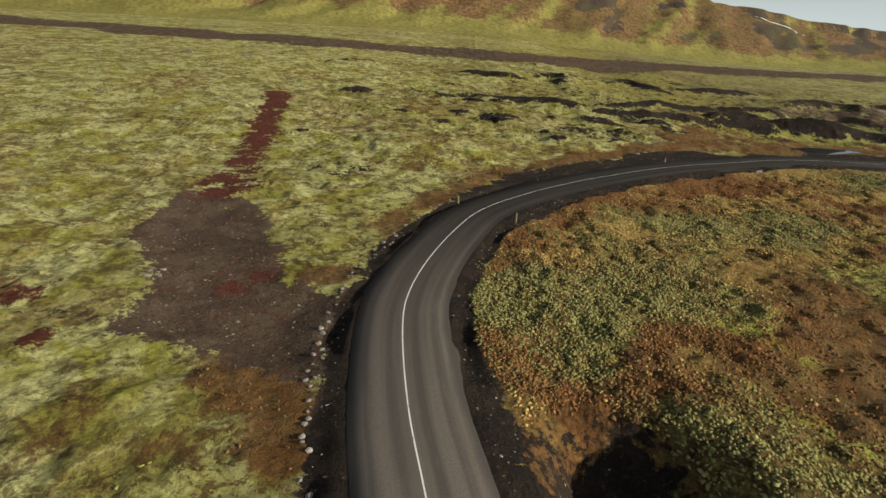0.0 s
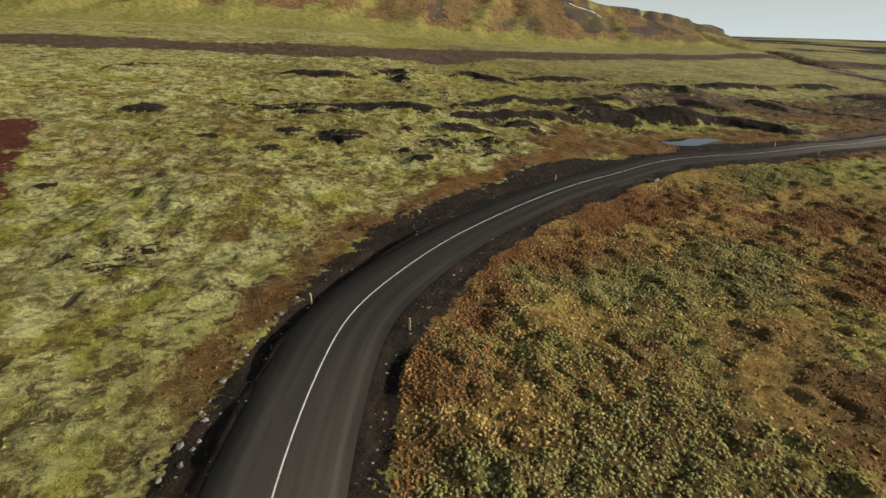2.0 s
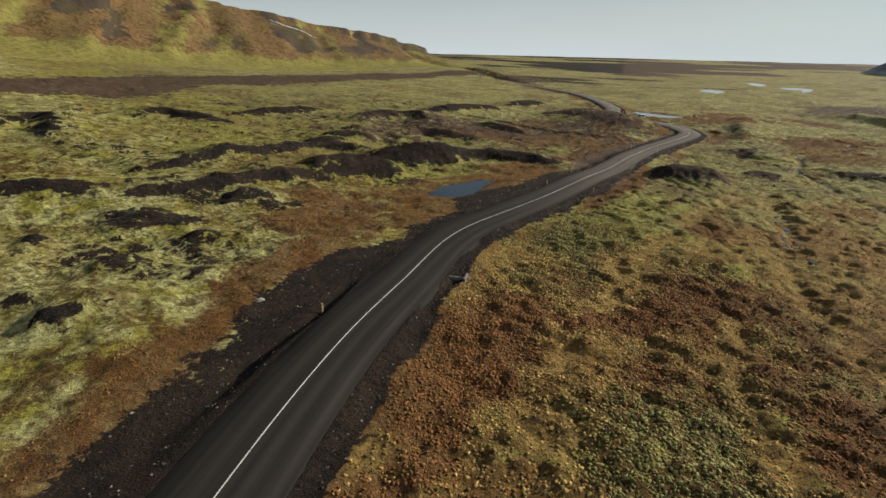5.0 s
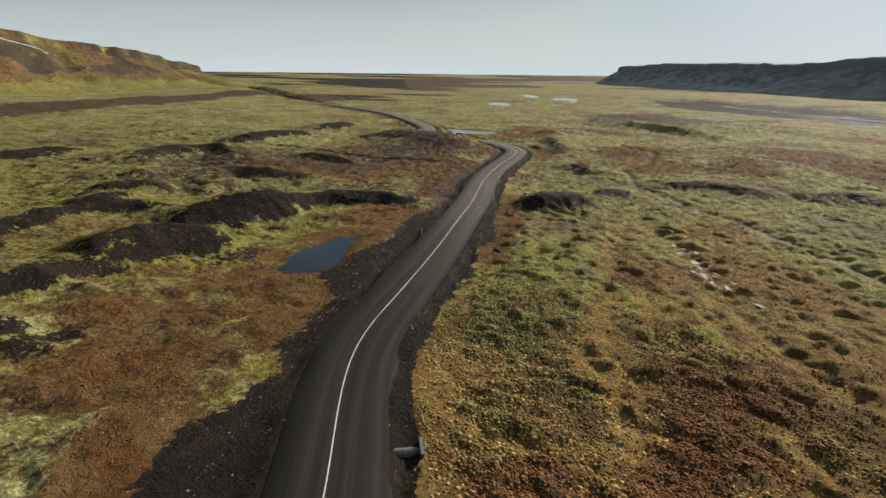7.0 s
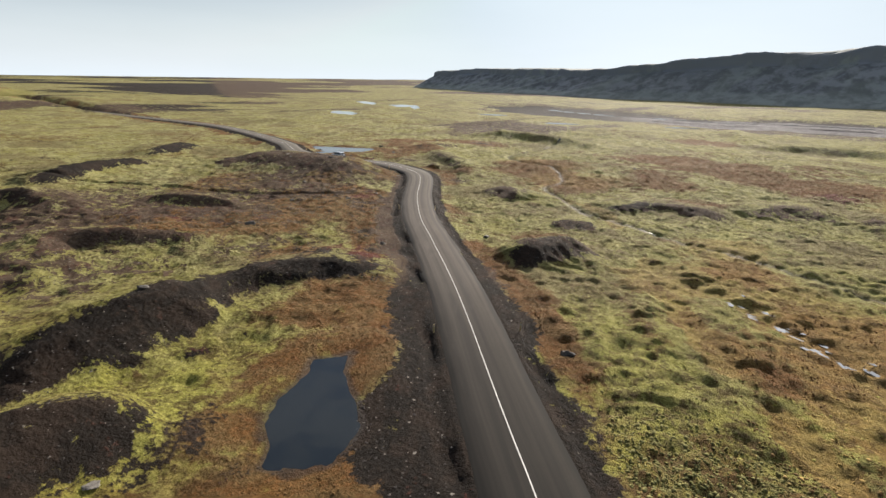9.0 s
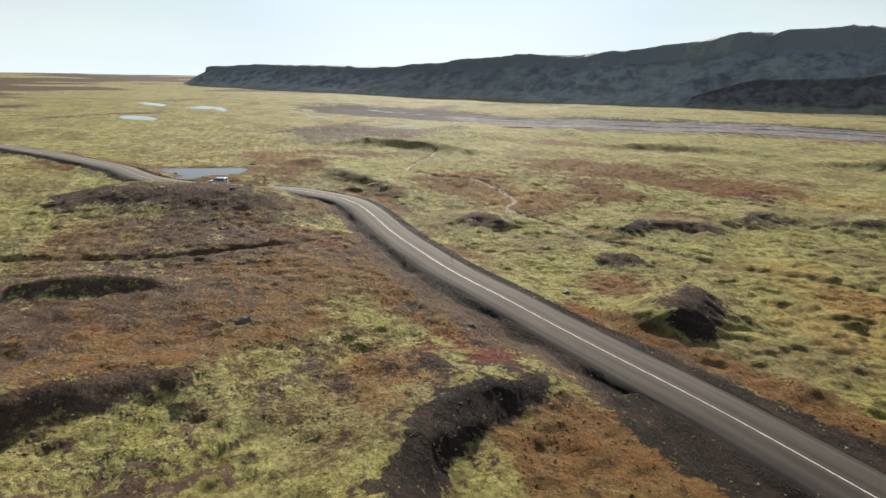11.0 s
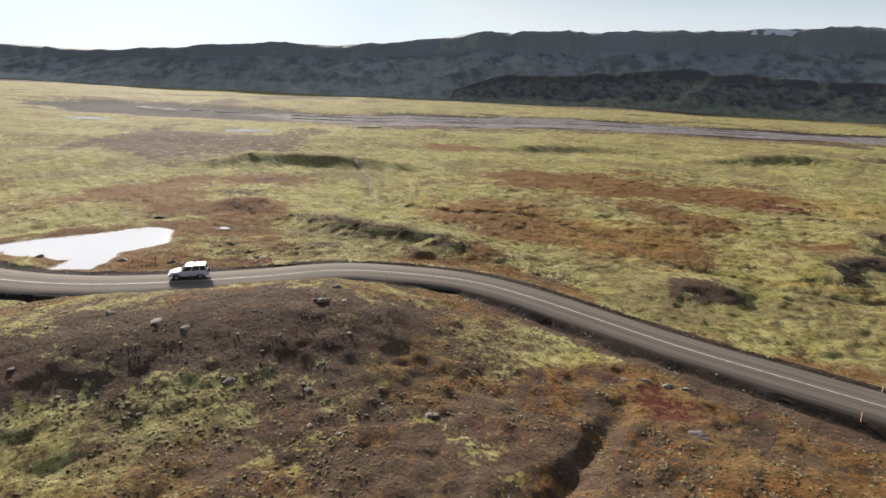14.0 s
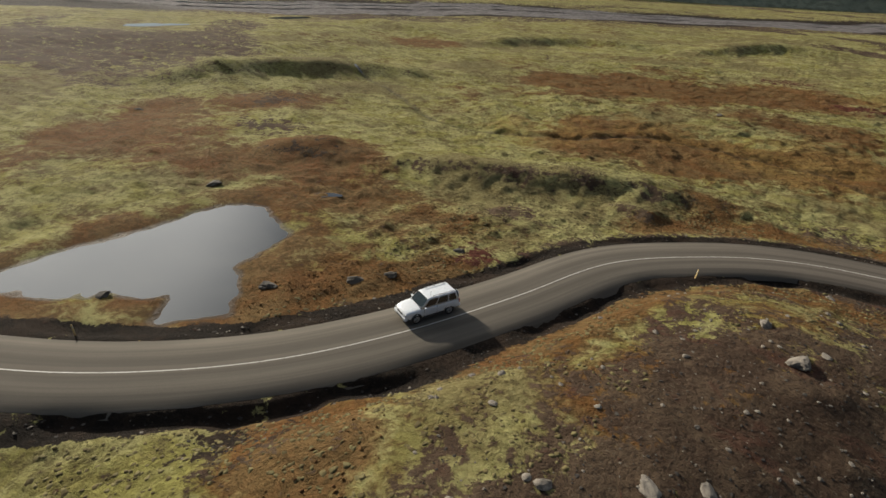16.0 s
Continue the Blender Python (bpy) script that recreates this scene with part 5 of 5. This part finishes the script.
# ---- culvert mouth under the road ----
CONCRETE = plain_material("stained_concrete", (0.13, 0.12, 0.105), 0.9, 0, 0.5, 3)
culvert = empty("culvert", pose(52.2, 91.4, float(height(52.2, 91.4)) - 0.1, 0, 0, -58))
bm = bmesh.new()
ring = [bmesh.ops.create_circle(bm, segments=20, radius=r, matrix=Matrix.Translation((0, 0, z)))["verts"] for r, z in ((0.4, -1.2), (0.4, 1.2), (0.32, 1.2), (0.32, -1.2))]
for a, b in ((0, 1), (1, 2), (2, 3), (3, 0)):
    for k in range(20):
        bm.faces.new((ring[a][k], ring[a][(k + 1) % 20], ring[b][(k + 1) % 20], ring[b][k]))
bmesh.ops.transform(bm, matrix=Matrix.Rotation(math.pi / 2, 4, "Y"), verts=bm.verts)
part("pipe", bm, CONCRETE, culvert)
part("headwall", box(0.22, 1.7, 0.35, (0.85, 0, 0.42), 0.03), CONCRETE, culvert)
tagged(culvert, "pale concrete culvert pipe mouth in the road bank", "culvert")

# ---- the car ----
def paint_material():
    m = Mat("white_car_paint", 0.3, 0.0, 0.5)
    m.b.inputs["Coat Weight"].default_value = 0.6
    m.b.inputs["Coat Roughness"].default_value = 0.08
    dust = m.noise(2.5, 4, 0.6)
    return m.done(m.mix(m.span(dust, 0.45, 0.75, 0.0, 0.5), (0.78, 0.81, 0.84), (0.66, 0.66, 0.65)), m.span(dust, 0.4, 0.7, 0.25, 0.5))


CAR_WHITE = paint_material()
CAR_GLASS = plain_material("dark_car_glass", (0.03, 0.042, 0.045), 0.04, 0.0, 0.3)
CAR_GLASS.node_tree.nodes["Principled BSDF"].inputs["IOR"].default_value = 1.6
RUBBER, TRIM = plain_material("black_rubber", (0.022, 0.021, 0.02), 0.85), plain_material("grey_plastic_trim", (0.07, 0.07, 0.068), 0.6)
ALLOY, LAMP, TAIL = plain_material("alloy_metal", (0.55, 0.55, 0.55), 0.3, 0.9), plain_material("clear_headlamp", (0.6, 0.62, 0.63), 0.12), plain_material("red_lamp", (0.35, 0.02, 0.015), 0.2)


def lofted(stations):
    """A hull from rings of half sections along x."""
    bm = bmesh.new()
    rings = []
    for x, w, zb, zt in stations:
        tall = zt - zb
        half = [(0, zb), (w * 0.8, zb), (w * 0.95, zb + 0.06), (w * 0.985, zb + 0.18 * tall), (w, zb + 0.4 * tall), (w * 0.995, zb + 0.62 * tall), (w * 0.97, zb + 0.8 * tall),
                (w * 0.93, zt - 0.05), (w * 0.87, zt - 0.012), (w * 0.7, zt + 0.015), (w * 0.4, zt + 0.035), (0, zt + 0.042)]
        loop = half + [(-y, z) for y, z in half[-2:0:-1]]
        rings.append([bm.verts.new((x, y, z)) for y, z in loop])
    for a, b in zip(rings, rings[1:]):
        for k in range(len(a)):
            bm.faces.new((a[k], a[(k + 1) % len(a)], b[(k + 1) % len(a)], b[k]))
    bm.faces.new(rings[0])
    bm.faces.new(rings[-1][::-1])
    bmesh.ops.recalc_face_normals(bm, faces=bm.faces[:])
    return bm


def pane(quad, u0, u1, v0, v1, thick=0.012):
    """A thin plate let onto a four-cornered face, given in shares of its width and height."""
    b0, b1, t1, t0 = (Vector(q) for q in quad)
    at = lambda u, v: (b0.lerp(b1, u)).lerp(t0.lerp(t1, u), v)
    pts = [at(u0, v0), at(u1, v0), at(u1, v1), at(u0, v1)]
    n = (pts[1] - pts[0]).cross(pts[3] - pts[0]).normalized()
    bm = bmesh.new()
    lo, hi = [bm.verts.new(p - n * 0.01) for p in pts], [bm.verts.new(p + n * thick) for p in pts]
    bm.faces.new(hi)
    bm.faces.new(lo[::-1])
    for k in range(4):
        bm.faces.new((lo[k], lo[(k + 1) % 4], hi[(k + 1) % 4], hi[k]))
    bmesh.ops.bevel(bm, geom=[e for e in bm.edges if e.verts[0] in lo and e.verts[1] in hi or e.verts[1] in lo and e.verts[0] in hi], offset=0.05, segments=2, affect="EDGES")
    bmesh.ops.recalc_face_normals(bm, faces=bm.faces[:])
    return bm


def wheel(parent, x, y, out):
    hub = part("wheel", rod(0.2, 0.2, (x, y, 0.36), "y", 20), TRIM, parent)
    part("tyre", rod(0.36, 0.235, (x, y, 0.36), "y", 28, 0.05), RUBBER, hub)
    part("rim", rod(0.245, 0.03, (x, y + out * 0.115, 0.36), "y", 24, 0.012), ALLOY, hub, "silver alloy rim")
    for k in range(5):
        a = k * 2 * math.pi / 5
        part("spoke", box(0.06, 0.03, 0.22, (x + 0.12 * math.sin(a), y + out * 0.132, 0.36 + 0.12 * math.cos(a)), 0.008, 1, Matrix.Rotation(a, 4, "Y")), ALLOY, hub)
    part("centre_cap", rod(0.055, 0.03, (x, y + out * 0.15, 0.36), "y", 14, 0.008), TRIM, hub)


def car(m):
    c = empty("car", m)
    part("body", lofted([(-2.24, 0.76, 0.50, 0.98), (-2.2, 0.84, 0.43, 1.03), (-2.1, 0.89, 0.38, 1.06), (-1.7, 0.935, 0.34, 1.08), (-1.32, 0.95, 0.33, 1.085), (-0.9, 0.925, 0.33, 1.085), (-0.2, 0.915, 0.33, 1.08), (0.5, 0.92, 0.33, 1.07),
                        (0.95, 0.925, 0.33, 1.05), (1.38, 0.94, 0.34, 1.02), (1.7, 0.915, 0.36, 0.985), (1.95, 0.86, 0.38, 0.93), (2.1, 0.8, 0.41, 0.87), (2.2, 0.72, 0.45, 0.79), (2.25, 0.62, 0.52, 0.7)]), CAR_WHITE, c, "", True)
    b0, b1, t1, t0 = (-2.16, 0.87, 1.05), (1.02, 0.84, 1.05), (0.3, 0.7, 1.69), (-1.98, 0.72, 1.72)
    fl = lambda p: (p[0], -p[1], p[2])
    bm = bmesh.new()
    v = [bm.verts.new(p) for p in (b0, b1, t1, t0, fl(b0), fl(b1), fl(t1), fl(t0))]
    for f in ((0, 1, 2, 3), (5, 4, 7, 6), (1, 5, 6, 2), (4, 0, 3, 7), (3, 2, 6, 7), (4, 5, 1, 0)):
        bm.faces.new([v[k] for k in f])
    bmesh.ops.bevel(bm, geom=[e for e in bm.edges if max(e.verts[0].co.z, e.verts[1].co.z) > 1.2], offset=0.1, segments=4, affect="EDGES", profile=0.55)
    bmesh.ops.recalc_face_normals(bm, faces=bm.faces[:])
    part("cabin", bm, CAR_WHITE, c, "", True)
    for quad in ((b0, b1, t1, t0), (fl(b1), fl(b0), fl(t0), fl(t1))):
        rev = quad[0] != b0
        for u0, u1 in ((0.06, 0.27), (0.3, 0.6), (0.63, 0.93)):
            a, b = (1 - u1, 1 - u0) if rev else (u0, u1)
            part("side_window", pane(quad, a, b, 0.12, 0.84), CAR_GLASS, c, "dark tinted side window")
    part("windscreen", pane((b1, fl(b1), fl(t1), t1), 0.05, 0.95, 0.08, 0.9), CAR_GLASS, c, "sloping windscreen")
    part("rear_window", pane((fl(b0), b0, t0, fl(t0)), 0.1, 0.9, 0.2, 0.85), CAR_GLASS, c, "dark rear window")
    for x in (-1.32, 1.38):
        for y, out in ((0.80, 1), (-0.80, -1)):
            part("wheel_arch", rod(0.435, 0.05, (x, y + out * 0.108, 0.4), "y", 28, 0.02), TRIM, c, "dark wheel arch")
            wheel(c, x, y + out * 0.03, out)
    part("front_bumper", box(0.26, 1.66, 0.3, (2.16, 0, 0.5), 0.09, 3), CAR_WHITE, c)
    part("rear_bumper", box(0.24, 1.7, 0.26, (-2.2, 0, 0.5), 0.08, 3), CAR_WHITE, c)
    part("grille", box(0.06, 0.72, 0.16, (2.23, 0, 0.73), 0.02), TRIM, c, "dark grille with bars")
    part("air_intake", box(0.05, 0.9, 0.1, (2.285, 0, 0.46), 0.02), TRIM, c)
    for y in (0.6, -0.6):
        part("headlight", box(0.22, 0.3, 0.16, (2.1, y, 0.76), 0.05, 3), LAMP, c, "clear headlight")
        part("tail_light", box(0.08, 0.13, 0.34, (-2.2, y * 1.32, 0.88), 0.03, 2), TAIL, c, "red tail light")
        part("fog_lamp", rod(0.06, 0.04, (2.29, y * 0.95, 0.47), "x", 14, 0.01), LAMP, c)
        s = 1 if y > 0 else -1
        part("side_mirror", box(0.13, 0.2, 0.15, (0.72, s * 1.0, 1.12), 0.05, 3), CAR_WHITE, c)
        rail = part("roof_rail", box(1.75, 0.04, 0.035, (-0.92, s * 0.62, 1.77), 0.014, 2), ALLOY, c, "silver roof rail")
        for x in (-1.7, -0.92, -0.14):
            part("rail_foot", box(0.1, 0.045, 0.07, (x, s * 0.62, 1.74), 0.012, 1), ALLOY, rail)
        part("sill", box(2.0, 0.06, 0.12, (0.03, s * 0.915, 0.38), 0.025, 2), TRIM, c, "dark side sill")
        part("door_seam", box(0.012, 0.012, 0.6, (-0.28, s * 0.924, 0.76)), TRIM, c)
        part("door_seam", box(0.012, 0.012, 0.6, (0.78, s * 0.922, 0.76)), TRIM, c)
        for x in (-0.95, 0.1):
            part("door_handle", box(0.17, 0.035, 0.035, (x, s * 0.935, 0.93), 0.012, 2), CAR_WHITE, c)
    spare = part("spare_wheel", rod(0.35, 0.2, (-2.35, 0.06, 0.98), "x", 28, 0.05), RUBBER, c, "spare wheel on the tailgate")
    part("cover", rod(0.33, 0.05, (-2.455, 0.06, 0.98), "x", 28, 0.02), CAR_WHITE, spare, "white spare wheel cover")
    part("number_plate", box(0.02, 0.5, 0.11, (2.3, 0, 0.58), 0.005, 1), LAMP, c, "plain pale plate bar")
    part("number_plate", box(0.02, 0.5, 0.11, (-2.33, -0.02, 0.5), 0.005, 1), LAMP, c, "plain pale plate bar")
    part("antenna", rod(0.008, 0.5, (0.05, 0.5, 1.92), "z", 6), TRIM, c)
    return tagged(c, "white four-wheel-drive car with roof rails on the road", "car")


spot = int(np.argmin(np.hypot(CENTRE[:, 0] - 221.2, CENTRE[:, 1] - 159.6)))
ahead = CENTRE[spot + 1] - CENTRE[spot - 1]
ahead /= np.linalg.norm(ahead)
place = np.array([221.45, 160.1])
place = CENTRE[spot] + ahead * ((place - CENTRE[spot]) @ ahead) + np.array([ahead[1], -ahead[0]]) * 1.55
car(Matrix.LocRotScale((place[0], place[1], CENTRE_Z[spot] + 0.005), Euler((0, 0, math.atan2(ahead[1], ahead[0]))), Vector((1.06, 1.06, 1.04))))

# ---- last snow on the hills ----
SNOW = plain_material("old_snow", (0.8, 0.82, 0.84), 0.7, 0, 0.12, 0.4)


def snow_patch(grid, i, v0, v1, wide, slant=0.0, name="snow_patch"):
    """A drift lying in a gully: a strip laid over the slope."""
    X, Y, Z = grid
    rows = []
    for k, j in enumerate(range(v0, v1 + 1)):
        half = wide * (0.25 + math.sin(math.pi * (k + 0.5) / (v1 - v0 + 1)))
        for w in (-half, -half * 0.4, half * 0.4, half):
            w += slant * k
            a = int(np.clip(i + w, 0, X.shape[0] - 2))
            u = i + w - a
            rows.append([g[a, j] * (1 - u) + g[a + 1, j] * u for g in (X, Y, Z)])
    rows = np.array(rows)
    rows[:, 2] += 0.6
    ob = mesh_object(name, rows, grid_faces(v1 - v0 + 1, 4)[:, ::-1], SNOW)
    return tagged(ob, "narrow drift of old snow in a hill gully", "snow")


def nearest_row(grid, x, y, col):
    return int(np.argmin(np.hypot(grid[0][:, col] - x, grid[1][:, col] - y)))


snow_patch(grid_n, nearest_row(grid_n, 330, 600, 48), 46, 54, 0.22, 1.0)
snow_patch(grid_s, nearest_row(grid_s, 508, -981, 60), 60, 63, 5.0)
snow_patch(grid_s, nearest_row(grid_s, 414, -923, 60), 60, 62, 3.5)
